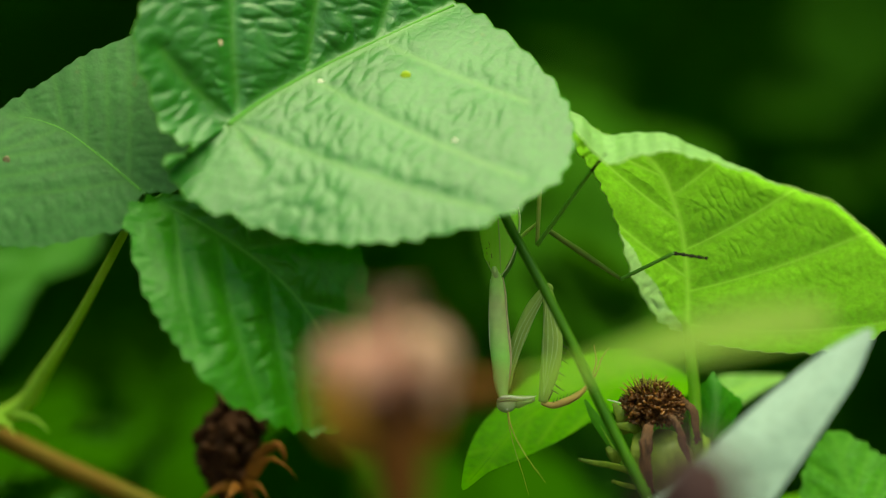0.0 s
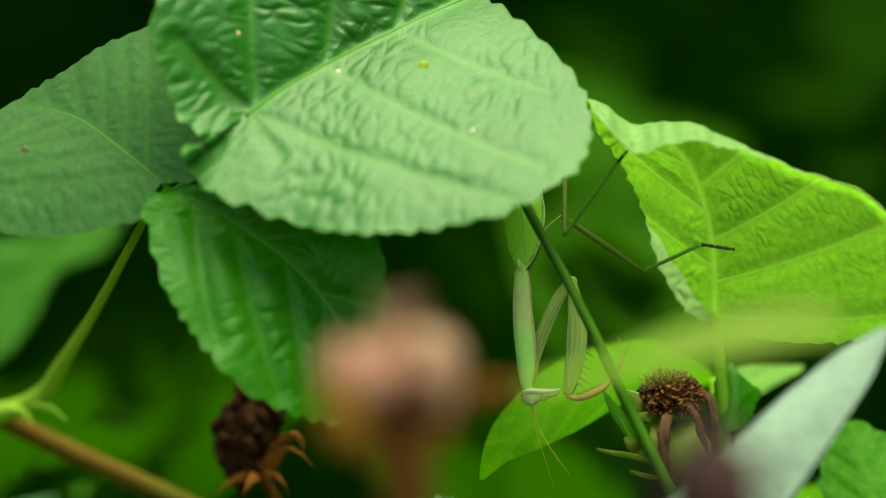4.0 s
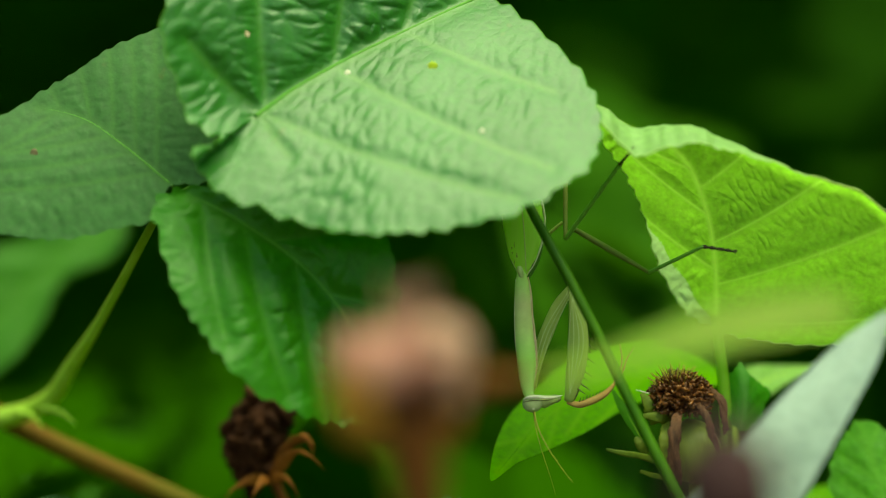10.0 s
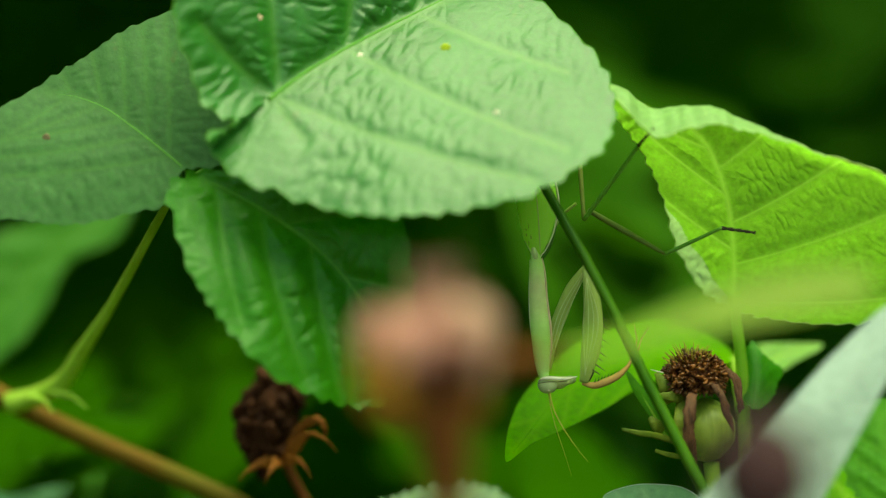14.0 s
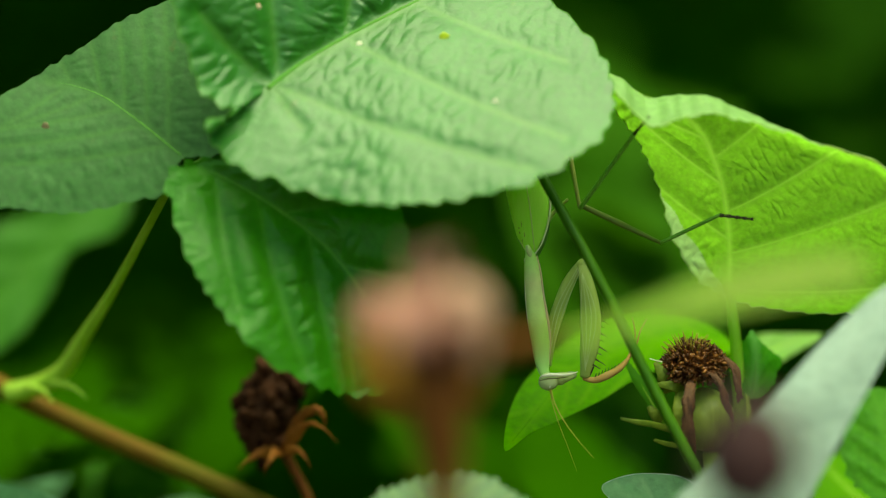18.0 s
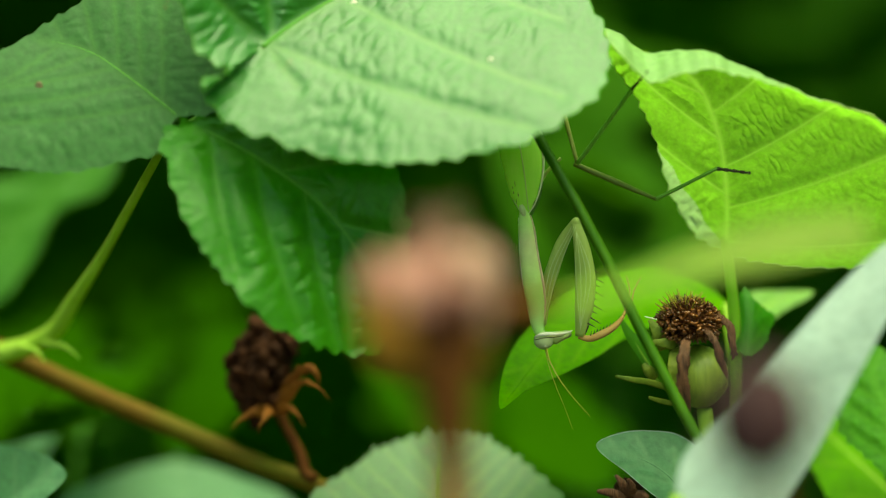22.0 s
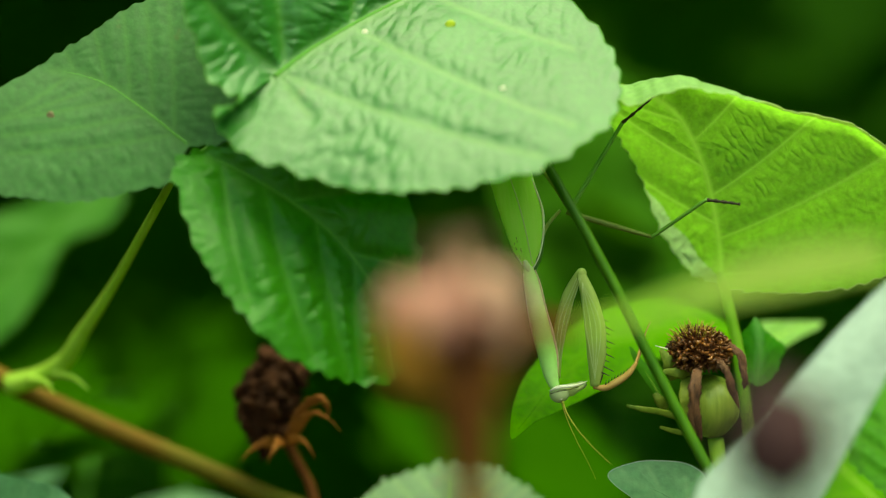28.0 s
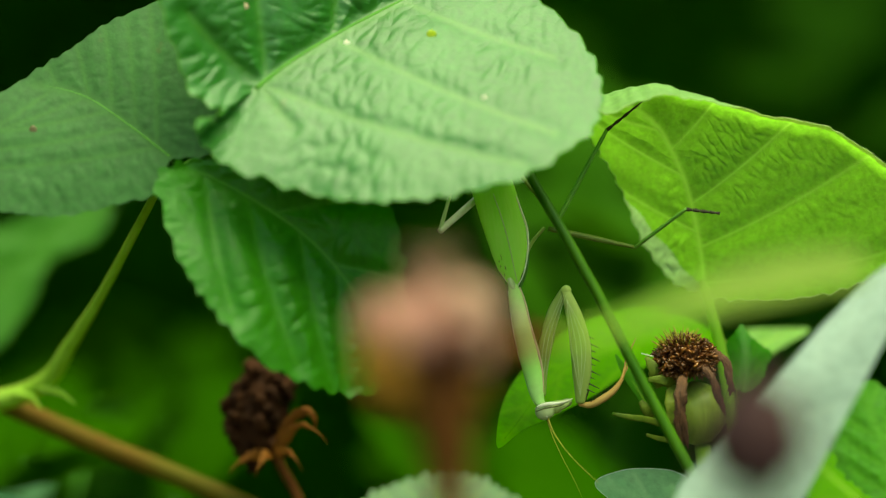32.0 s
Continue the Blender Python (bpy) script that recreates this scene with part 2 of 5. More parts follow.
M_LEGTAN = plain_material("mantis_leg_tan", (0.18, 0.22, 0.05), (0.32, 0.33, 0.11), 400, rough=0.5)
M_TARSUS = plain_material("mantis_tarsus", (0.012, 0.012, 0.008), (0.05, 0.04, 0.02), 500, rough=0.5)
M_CREAM = plain_material("cream_edge", (0.72, 0.70, 0.50), (0.88, 0.86, 0.70), 400, rough=0.5)
M_ROSE = plain_material("rose_edge", (0.50, 0.32, 0.20), (0.74, 0.58, 0.42), 400, rough=0.5)
M_SPINE = plain_material("spine", (0.015, 0.02, 0.008), (0.09, 0.09, 0.03), 400)
M_HEAD = plain_material("mantis_head", (0.36, 0.50, 0.14), (0.56, 0.62, 0.26), 300, rough=0.35)
M_EYE = plain_material("mantis_eye", (0.34, 0.44, 0.18), (0.50, 0.56, 0.30), 500, rough=0.2, bump=0.05)
M_YELLOW = plain_material("yellow_fleck", (0.28, 0.40, 0.02), (0.42, 0.50, 0.04), 600)
M_SPOT = plain_material("brown_fleck", (0.12, 0.10, 0.05), (0.16, 0.13, 0.07), 600)
M_SOIL = plain_material("soil", (0.02, 0.014, 0.008), (0.07, 0.05, 0.03), 40, rough=0.9, bump=0.8)


# ---- building helpers ----
def place(ob):
    p = Vector((0, 0, 0))
    while ob:
        p += ob.location
        ob = ob.parent
    return p


def mesh_of(name, verts, faces, smooth=True):
    me = bpy.data.meshes.new(name)
    me.from_pydata([tuple(v) for v in verts], [], faces)
    if smooth:
        me.shade_smooth()
    return me


def part(name, me, material, parent, origin, label=""):
    """One mesh object with its origin at a world place, under a thing or a part."""
    if isinstance(me, bmesh.types.BMesh):
        bm, me = me, bpy.data.meshes.new(name)
        bm.to_mesh(me)
        bm.free()
        me.shade_smooth()
    ob = new(name, me)
    if not me.materials:
        me.materials.append(material)
    if parent:
        ob.parent = parent
        ob.location = Vector(origin) - place(parent)
    else:
        ob.location = origin
    return tagged(ob, label)


def thing(name, origin, label, category, group=""):
    ob = new(name)
    ob.empty_display_size = 0.01
    ob.location = origin
    return tagged(ob, label, category, group)


def spline(pts, n, closed=False):
    """A smooth curve through pts, n points evenly spaced along it."""
    p = np.array(pts, float)
    if closed:
        p = np.vstack([p, p[:1]])
    h = np.linalg.norm(np.diff(p, axis=0), axis=1)[:, None] + 1e-9
    v = np.diff(p, axis=0) / h
    if len(p) > 2:
        mid = (v[1:] * h[:-1] + v[:-1] * h[1:]) / (h[1:] + h[:-1])
    else:
        mid = np.zeros((0, p.shape[1]))
    ends = ((v[0] * h[-1] + v[-1] * h[0]) / (h[0] + h[-1]),) * 2 if closed else (v[0], v[-1])
    g = np.vstack([ends[0], mid, ends[1]])
    t = np.linspace(0, 1, 24, endpoint=False)[:, None]
    out = [(2 * t ** 3 - 3 * t ** 2 + 1) * p[i] + (t ** 3 - 2 * t ** 2 + t) * h[i] * g[i] + (3 * t ** 2 - 2 * t ** 3) * p[i + 1] + (t ** 3 - t ** 2) * h[i] * g[i + 1] for i in range(len(p) - 1)]
    out = np.vstack(out + [p[-1:]])
    s = np.r_[0, np.cumsum(np.linalg.norm(np.diff(out, axis=0), axis=1))]
    w = np.linspace(0, s[-1], n, endpoint=not closed)
    return np.stack([np.interp(w, s, out[:, k]) for k in range(p.shape[1])], 1)


def tube(pts, radii, n=24, sides=10, flat=1.0, smooth_path=True, rough=0.0, ring=0.0, rings=0):
    """A round or flattened tube along world points (metres), radii in mm; its mesh, relative to the first point."""
    p = spline(pts, n) if smooth_path else np.array(pts, float)
    n = len(p)
    r = np.interp(np.linspace(0, 1, n), np.linspace(0, 1, len(radii)), radii) / 1000
    if rings:
        r = r * (1 + ring * np.sin(np.linspace(0, rings * 2 * np.pi, n)))
    o = p[0].copy()
    p = p - o
    tan = np.gradient(p, axis=0)
    tan /= np.linalg.norm(tan, axis=1)[:, None] + 1e-12
    view = np.array([0.0, 1.0, 0.0])
    verts, faces = [], []
    rs = np.random.RandomState(int(abs(o[0] * 1e5) + abs(o[2] * 1e5)) % 9999)
    for i in range(n):
        side = np.cross(tan[i], view)
        if np.linalg.norm(side) < 0.05:
            side = np.array([1.0, 0, 0])
        side /= np.linalg.norm(side)
        up = np.cross(side, tan[i])
        for k in range(sides):
            a = 2 * math.pi * k / sides
            rr = r[i] * (1 + rough * (rs.rand() - 0.5))
            verts.append(p[i] + side * math.cos(a) * rr + up * math.sin(a) * rr * flat)
    for i in range(n - 1):
        for k in range(sides):
            a, b = i * sides + k, i * sides + (k + 1) % sides
            faces.append((a, b, b + sides, a + sides))
    verts += [p[0], p[-1]]
    e = len(verts)
    for k in range(sides):
        faces.append((e - 2, (k + 1) % sides, k))
        faces.append((e - 1, (n - 1) * sides + k, (n - 1) * sides + (k + 1) % sides))
    return mesh_of("tube", verts, faces), tuple(o)


def rod(name, pts, radii, material, parent, label="", **kw):
    me, o = tube(pts, radii, **kw)
    return part(name, me, material, parent, o, label)


def ball(name, centre, size, material, parent, label="", lump=0.0, turn=0.0, cuts=3, seed=0):
    """A rounded, slightly lumpy body; size in mm along x, y, z."""
    bm = bmesh.new()
    bmesh.ops.create_icosphere(bm, subdivisions=cuts, radius=1)
    for v in bm.verts:
        k = 1 + lump * noise.noise(v.co * 2.3 + Vector((seed, 0, 0)))
        v.co = Vector((v.co.x * size[0], v.co.y * size[1], v.co.z * size[2])) * (k / 1000)
    bm.transform(Matrix.Rotation(radians(turn), 4, "Y"))
    return part(name, bm, material, parent, centre, label)


def seg_dist(q, a, b):
    d = b - a
    t = np.clip(((q - a) @ d) / (d @ d + 1e-12), 0, 1)
    return np.linalg.norm(q - a - t[:, None] * d, axis=1)


def cell_relief(q, along, cell, seed):
    """Puffed cells between a net of small veins: 0 in the grooves, 1 on the cells, which lie across the side veins."""
    g = np.floor(q / cell).astype(int)
    f1 = np.full(len(q), 9.0)
    f2 = f1.copy()
    for i in range(-2, 3):
        for j in range(-2, 3):
            k = g + np.array((i, j))
            jit = np.stack([np.sin(k @ (127.1, 311.7) + seed * 17.3), np.sin(k @ (269.5, 183.3) + seed * 9.1)], 1) * 43758.5453 % 1.0
            d = q - (k + 0.1 + 0.8 * jit) * cell
            a = (d * along).sum(1)
            b = d[:, 0] * along[:, 1] - d[:, 1] * along[:, 0]
            r = np.hypot(a * 1.45, b * 0.6) / cell
            f2 = np.minimum(f2, np.maximum(f1, r))
            f1 = np.minimum(f1, r)
    return 1 - np.exp(-((f2 - f1) / 0.34) ** 2)


def blade(name, parent, base, outline, mid, sides, material, vein_material, label="", teeth=40, tooth=0.7, tilt=(0, 0), bow=(0, 0, 0),
          fold=0.0, quilt=0.5, bull=0.25, cell=3.2, rings=30, n=180, rib=(0.9, 0.35), warp=None, vein_w=0.55, wave=0.0, side_r=0.18, face=1, seed=1, marks=(), second=None, margin=None, size=1.0):
    """A leaf blade facing the -y side, mm from its base: outline and midrib are curves in x, z; sides: (station, side, angle, length)
    of its side veins. tilt, bow: the depth as a sloping, bowed sheet. The midrib and each side vein are parts of it."""
    rs = np.random.RandomState(seed)
    mid = np.array(mid, float) * size
    o = spline(np.array(outline, float) * size, n, True)
    c = o.mean(0)
    tg = np.roll(o, -1, 0) - np.roll(o, 1, 0)
    nr = np.stack([tg[:, 1], -tg[:, 0]], 1)
    nr /= np.linalg.norm(nr, axis=1)[:, None] + 1e-9
    nr *= np.sign(((o - c) * nr).sum(1))[:, None]
    plain = o
    if teeth:
        ph = np.linspace(0, teeth, n, endpoint=False) + 0.45 * np.sin(np.linspace(0, 31, n)) + 0.45
        saw = (ph % 1.0)
        amp = tooth * (0.45 + 0.9 * rs.rand(int(teeth) + 3))[(ph.astype(int)) % (int(teeth) + 3)]
        peak = np.where(saw < 0.66, (saw / 0.66) ** 0.8, ((1 - saw) / 0.34) ** 1.2)
        o = o + nr * (peak * amp - 0.35 * tooth)[:, None]
    rho = (np.arange(rings) + 1) / rings
    xz = np.vstack([c[None]] + [c + (plain - c) * r + (o - plain) * r ** 8 for r in rho])
    edge = np.r_[0, np.repeat(rho, n)]
    m = spline(mid, 40)
    length = np.linalg.norm(np.diff(m, axis=0), axis=1).sum()
    veins = []
    for s, side, ang, ln in sides:
        i = min(37, max(0, int(s * 38)))
        t = m[i + 2] - m[i]
        t /= np.linalg.norm(t) + 1e-9
        k = np.linspace(0, 1, 12)
        a = radians(ang) * (1 - 0.18 * k)
        dx = t[0] * np.cos(a) + side * t[1] * np.sin(a)
        dz = t[1] * np.cos(a) - side * t[0] * np.sin(a)
        st = np.stack([dx, dz], 1) * ln / 12
        veins.append(m[i + 1] + np.vstack([[0, 0], np.cumsum(st, 0)[:-1]]))

    def surface(q):
        d_mid = np.min([seg_dist(q, m[i], m[i + 1]) for i in range(0, 39)], axis=0)
        along = np.zeros((len(q), 2))
        along[:, 0] = 1.0
        dv = np.full(len(q), 1e3)
        for v in veins:
            for i in range(11):
                e = v[i + 1] - v[i]
                ln = np.linalg.norm(e)
                t = np.clip(((q - v[i]) @ e) / (ln * ln + 1e-12), 0, 1)
                k = np.linalg.norm(q - v[i] - t[:, None] * e, axis=1)
                along = np.where((k < dv)[:, None], e / (ln + 1e-9), along)
                dv = np.minimum(dv, k)
        d = np.minimum(d_mid, dv * 1.15)
        x, z = q[:, 0], q[:, 1]
        y = tilt[0] * x + tilt[1] * z + bow[0] * x * x + bow[1] * x * z + bow[2] * z * z
        near = np.argmin([np.linalg.norm(q - m[i], axis=1) for i in range(39)], axis=0)
        tm = m[near + 1] - m[near]
        right = ((q - m[near])[:, 0] * tm[:, 1] - (q - m[near])[:, 1] * tm[:, 0]) > 0
        fl, fr = fold if isinstance(fold, tuple) else (fold, fold)
        y = y + np.where(right, fr, fl) * (np.sqrt(d_mid ** 2 + 4) - 2)
        ql, qr = quilt if isinstance(quilt, tuple) else (quilt, quilt)
        puff = np.where(right, qr, ql) * (1 - np.exp(-(d / 2.4) ** 2))
        w = np.array([noise.noise(Vector((a / 16, b / 16, seed + 9))) for a, b in q])
        if bull:
            f = np.array([noise.noise(Vector((a / cell, b / cell, seed))) for a, b in q])
            wob = np.stack([np.array([noise.noise(Vector((a / 6, b / 6, seed + h))) for a, b in q]) for h in (4, 14)], 1)
            rungs = cell_relief(q + 1.1 * wob, along, cell, seed)
            bl, br = bull if isinstance(bull, tuple) else (bull, bull)
            puff = puff + np.where(right, br, bl) * (1.25 * rungs - 0.5 + 0.8 * f) * np.clip((d - 0.4) / 2.2, 0, 1) * np.clip(0.75 + 1.3 * w, 0.12, 1.5)
        y = y - face * puff + w * (0.5 + wave)
        return y, np.minimum(d_mid * 0.6, d)

    y, d = surface(xz)
    y = y + wave * edge ** 4 * np.sin(np.arctan2(xz[:, 1] - c[1], xz[:, 0] - c[0]) * 7 + seed)
    X, Y, Z = xz[:, 0], y, xz[:, 1]
    if warp:
        X, Y, Z = warp(X, Y, Z)
    verts = np.stack([X, Y, Z], 1) / 1000
    faces = [(0, 1 + (k + 1) % n, 1 + k) for k in range(n)]
    for j in range(rings - 1):
        for k in range(n):
            a, b = 1 + j * n + k, 1 + j * n + (k + 1) % n
            faces.append((a, b, b + n, a + n))
    me = mesh_of(name, verts, faces)
    at = me.attributes.new("vein", "FLOAT", "POINT")
    at.data.foreach_set("value", np.exp(-(d / vein_w) ** 2).astype(np.float32))
    ob = part(name, me, material, parent, base, label)
    if second:
        index = np.zeros(len(xz), dtype=np.int32)
        for i, (mat, where) in enumerate(second):
            me.materials.append(mat)
            index[where(xz[:, 0], xz[:, 1])] = i + 1
        me.polygons.foreach_set("material_index", np.array([index[f[0]] for f in faces], dtype=np.int32))

    def raise_on(q, out):
        yy, _ = surface(q)
        a = (q[:, 0], yy - out, q[:, 1])
        a = warp(*a) if warp else a
        return np.stack(a, 1) / 1000 + np.array(base)

    if margin:
        k = len(verts) - n
        loop = [verts[k + i] + np.array(base) for i in range(0, n)] + [verts[k] + np.array(base)]
        rod("leaf_margin", loop, (margin[0], margin[0]), margin[1], ob, "pale leaf edge", smooth_path=False, sides=5)
    for (mx, mz), size, mm_ in marks:
        bm = bmesh.new()
        bmesh.ops.create_icosphere(bm, subdivisions=2, radius=size / 1000)
        for v in bm.verts:
            v.co.y *= 0.12
            v.co *= 1 + 0.5 * noise.noise(v.co * 1500 + Vector((mx, 0, mz)))
        part("blemish", bm, mm_, ob, raise_on(np.array([(mx, mz)]), 0.1)[0])
    if rib:
        rod("midrib", raise_on(m[::3], -0.35 * rib[0]), rib, vein_material, ob, "", n=60, sides=8, flat=0.6)
        inside = lambda q: wn_inside(q, o)
        for v in veins:
            keep = []
            for p in spline(v, 16):
                if not inside(p):
                    break
                keep.append(p)
            if side_r and len(keep) > 4:
                rod("side_vein", raise_on(np.array(keep), -0.5 * side_r), (side_r, side_r * 0.35), vein_material, ob, "", n=30, sides=6, flat=0.6)
    return ob


def wn_inside(p, o):
    """Is p inside the closed outline o."""
    x, z = o[:, 0] - p[0], o[:, 1] - p[1]
    a = np.arctan2(z, x)
    d = np.diff(np.r_[a, a[:1]])
    d = (d + np.pi) % (2 * np.pi) - np.pi
    return abs(d.sum()) > 3


def ovate(length, width, lean=0.0, peak=0.38):
    """A leaf outline with a pointed tip along +z and its midrib, in mm."""
    s = np.linspace(0.02, 0.98, 7)
    w = width / 2 * np.sin(np.pi * s ** (math.log(0.5) / math.log(peak))) ** 0.85
    mid = [(lean * length * k * k, length * k) for k in np.linspace(0, 1, 6)]
    x0 = lean * length * s ** 2
    right = [(x + v, length * k) for x, v, k in zip(x0, w, s)]
    left = [(x - v, length * k) for x, v, k in zip(x0, w, s)]
    return [(0, 0)] + right + [(lean * length, length)] + left[::-1], mid


def pairs(n, ang, ln, first=0.08, last=0.85):
    """n pairs of side veins, shorter towards the tip."""
    out = []
    for i in range(n):
        s = first + (last - first) * i / max(1, n - 1)
        k = ln * (1.0 - 0.6 * s)
        out += [(s, 1, ang, k), (s + 0.02, -1, ang, k)]
    return out


# ---- ground ----
bm = bmesh.new()
bmesh.ops.create_grid(bm, x_segments=60, y_segments=60, size=1.0)
for v in bm.verts:
    r = v.co.length
    v.co *= 2.0 + 400 * max(0, r - 0.6) ** 3
    v.co.z = 0.05 * noise.noise(v.co * 1.3)
tagged(part("ground", bm, M_SOIL, None, (0, 0, 0), "dark bare soil under the bramble bushes"), kind="structure", category="ground")

# ---- bramble plant: cane, petiole and its leaflets ----
bramble = thing("bramble_plant", (-0.1325, 0.0400, 0.0), "bramble shoot with broad serrated green leaflets on a reddish cane", "bramble")
cane = rod("cane", [(-0.1576, 0.1400, 0.0), (-0.1375, 0.0600, 0.7680), (-0.1088, 0.0460, 0.7761), (-0.0907, 0.0460, 0.7679), (-0.0762, 0.0450, 0.7614), (-0.0578, 0.0420, 0.7539), (-0.0373, 0.0353, 0.7459), (-0.0297, 0.0320, 0.7437), (-0.0263, 0.0337, 0.7417), (-0.0102, 0.0500, 0.7298), (0.0148, 0.0800, 0.7093)],
           (2.35,) * 9 + (2.3178, 2.1200, 1.1023), M_CANE, bramble, "reddish brown cane", n=160, rough=0.06)
rod("petiole", [(-0.0949, 0.0420, 0.7698), (-0.0880, 0.0403, 0.7716), (-0.0828, 0.0370, 0.7745), (-0.0773, 0.0303, 0.7815), (-0.0701, 0.0203, 0.7907), (-0.0607, 0.0070, 0.8046), (-0.0524, -0.0080, 0.8163)], (2.3, 2.0, 1.4, 1.0, 0.92, 0.85, 0.5), M_PETIOLE, bramble, "yellow-green petiole", n=50)
rod("thorn", [(-0.0845, 0.0370, 0.7725), (-0.0794, 0.0337, 0.7714), (-0.0764, 0.0320, 0.7692)], (1.0184, 0.6200, 0.0871), M_PETIOLE, bramble, "pale green thorn")
rod("thorn", [(-0.0895, 0.0387, 0.7712), (-0.0851, 0.0337, 0.7703), (-0.0835, 0.0320, 0.7684)], (1.2220, 0.6200, 0.0871), M_PETIOLE, bramble)
rod("leaf_stalk", [(-0.0524, -0.0070, 0.8160), (-0.0500, 0.0080, 0.8178), (-0.0440, 0.0120, 0.8222), (-0.0365, -0.0020, 0.8300)], (0.5, 0.6, 0.6, 0.6), M_STALK, bramble)
rod("leaf_stalk", [(-0.0524, -0.0080, 0.8163), (-0.0523, -0.0100, 0.8170), (-0.0522, -0.0115, 0.8180)], (0.5, 0.5, 0.5), M_STALK, bramble)
rod("leaf_stalk", [(-0.0524, -0.0080, 0.8163), (-0.0482, -0.0120, 0.8151), (-0.0448, -0.0135, 0.8138)], (0.5, 0.5, 0.4), M_STALK, bramble)

blade("leaflet", bramble, (-0.0400, -0.0190, 0.8260),
      [(-0.7, -0.5), (-5.6, -3.5), (-0.5, -10.1), (8.0, -13.1), (16.5, -16.5), (31.4, -17.8), (45.2, -16.0), (53.7, -13.8), (61.7, -9.6), (68.6, -3.7), (70.3, 3.2), (68.1, 11.2), (61.7, 19.7), (54.3, 26.1), (47.3, 30.9), (31.4, 36.7), (12.2, 37.8), (-2.7, 33.5), (-11.2, 25.0), (-11.6, 18.6), (-9.0, 10.1), (-6.4, 3.2)],
      [(5.0, 4.3), (10.1, 8.5), (20.7, 15.4), (32.4, 21.8), (47.3, 29.8)],
      [(0.02, 1, 64, 56), (0.36, 1, 62, 50), (0.68, 1, 56, 34), (0.0, 1, 104, 11), (0.04, -1, 57, 40), (0.36, -1, 55, 32), (0.66, -1, 50, 22), (0.0, -1, 104, 20)],
      M_BIG, M_VEIN, "broad pale green quilted bramble leaflet with a toothed edge", teeth=46, tooth=1.15, tilt=(-0.05, 0.55), bow=(0.0012, 0.002, 0.004), fold=(-0.84, -0.10),
      quilt=(1.25, 0.5), bull=(0.39, 0.25), cell=3.8, side_r=0, vein_w=0.75, rings=96, n=460, rib=(0.6, 0.3), wave=0.5, seed=3, size=0.994, margin=(0.13, M_VEIN), marks=[((21.9, 13.2), 0.65, M_CREAM), ((38.0, 14.4), 1.1, M_YELLOW), ((3.2, 19.9), 0.6, M_ROSE), ((47.6, 1.8), 0.45, M_CREAM)])
blade("leaflet", bramble, (-0.0520, -0.0120, 0.8181),
      [(0.0, -0.9), (-1.7, -6.4), (-9.4, -8.9), (-21.1, -11.1), (-33.3, -10.0), (-46.7, -7.6), (-55.6, -2.0), (-50.0, 5.2), (-35.6, 11.9), (-22.2, 20.4), (-12.2, 27.3), (-1.1, 31.3), (6.7, 29.7), (15.0, 20.2), (14.0, 8.0), (7.0, 0.0)],
      [(0.0, 0.0), (-9.4, 7.4), (-17.1, 12.4), (-22.2, 14.0), (-26.7, 14.7)],
      pairs(5, 50, 36), M_GREY, M_VEIN, "dull grey-green bramble leaflet", teeth=50, tooth=0.55, tilt=(-0.08, 0.27), bow=(-0.0016, 0, 0.006), fold=-0.12, quilt=0.2, bull=0.12, cell=3.8, size=0.984, rings=60, n=320, rib=(0.22, 0.1), side_r=0, seed=5, marks=[((-26.0, 5.6), 0.75, M_SPOT)])
blade("leaflet", bramble, (-0.0480, -0.0140, 0.8159),
      [(-1.6, 0.8), (-5.6, -1.4), (-4.2, -9.4), (-0.8, -18.9), (2.7, -24.0), (8.7, -31.3), (14.3, -36.9), (20.7, -40.3), (26.3, -42.5), (33.8, -43.2), (39.2, -37.3), (40.4, -26.6), (39.6, -17.0), (38.1, -8.6), (28.4, -4.1), (12.3, 0.8)],
      [(0.0, 0.0), (11.3, -6.2), (22.5, -14.3), (30.6, -24.5), (34.9, -42.7)],
      [(0.05, 1, 54, 30), (0.20, 1, 46, 36), (0.40, 1, 42, 34), (0.60, 1, 38, 24), (0.30, -1, 44, 26), (0.56, -1, 40, 18)],
      M_DARK, M_VEIN, "glossy deep green bramble leaflet hanging down", teeth=32, tooth=1.1, tilt=(0.05, 0.35), bow=(0.004, 0.0, 0.004), fold=-0.25,
      quilt=1.15, bull=0.34, cell=5.2, rings=76, n=360, rib=(0.6, 0.3), side_r=0.15, wave=0.3, seed=8)

# a leaflet of the same shoot further back
blade("leaflet", bramble, (-0.0767, 0.1100, 0.8139), [(0.0, 0.0), (-3.4, -8.4), (-14.1, -13.7), (-19.5, -24.5), (-29.0, -36.6), (-45.1, -40.7), (-50.5, -24.5), (-37.0, -11.0), (-23.6, -4.3), (-12.8, -0.9)],
      [(0.0, 0.0), (-12.8, -7.0), (-26.3, -20.5), (-45.1, -39.3)], pairs(5, 48, 24), M_FAR, M_VEIN_D, "green bramble leaflet further back", teeth=34, tooth=0.8, tilt=(0.1, 0.3), rings=20, n=140, seed=11)
rod("leaf_stalk", [(-0.0530, 0.0000, 0.8170), (-0.0650, 0.0600, 0.8236), (-0.0767, 0.1100, 0.8139)], (0.9, 1.0, 1.0), M_STALK, bramble)

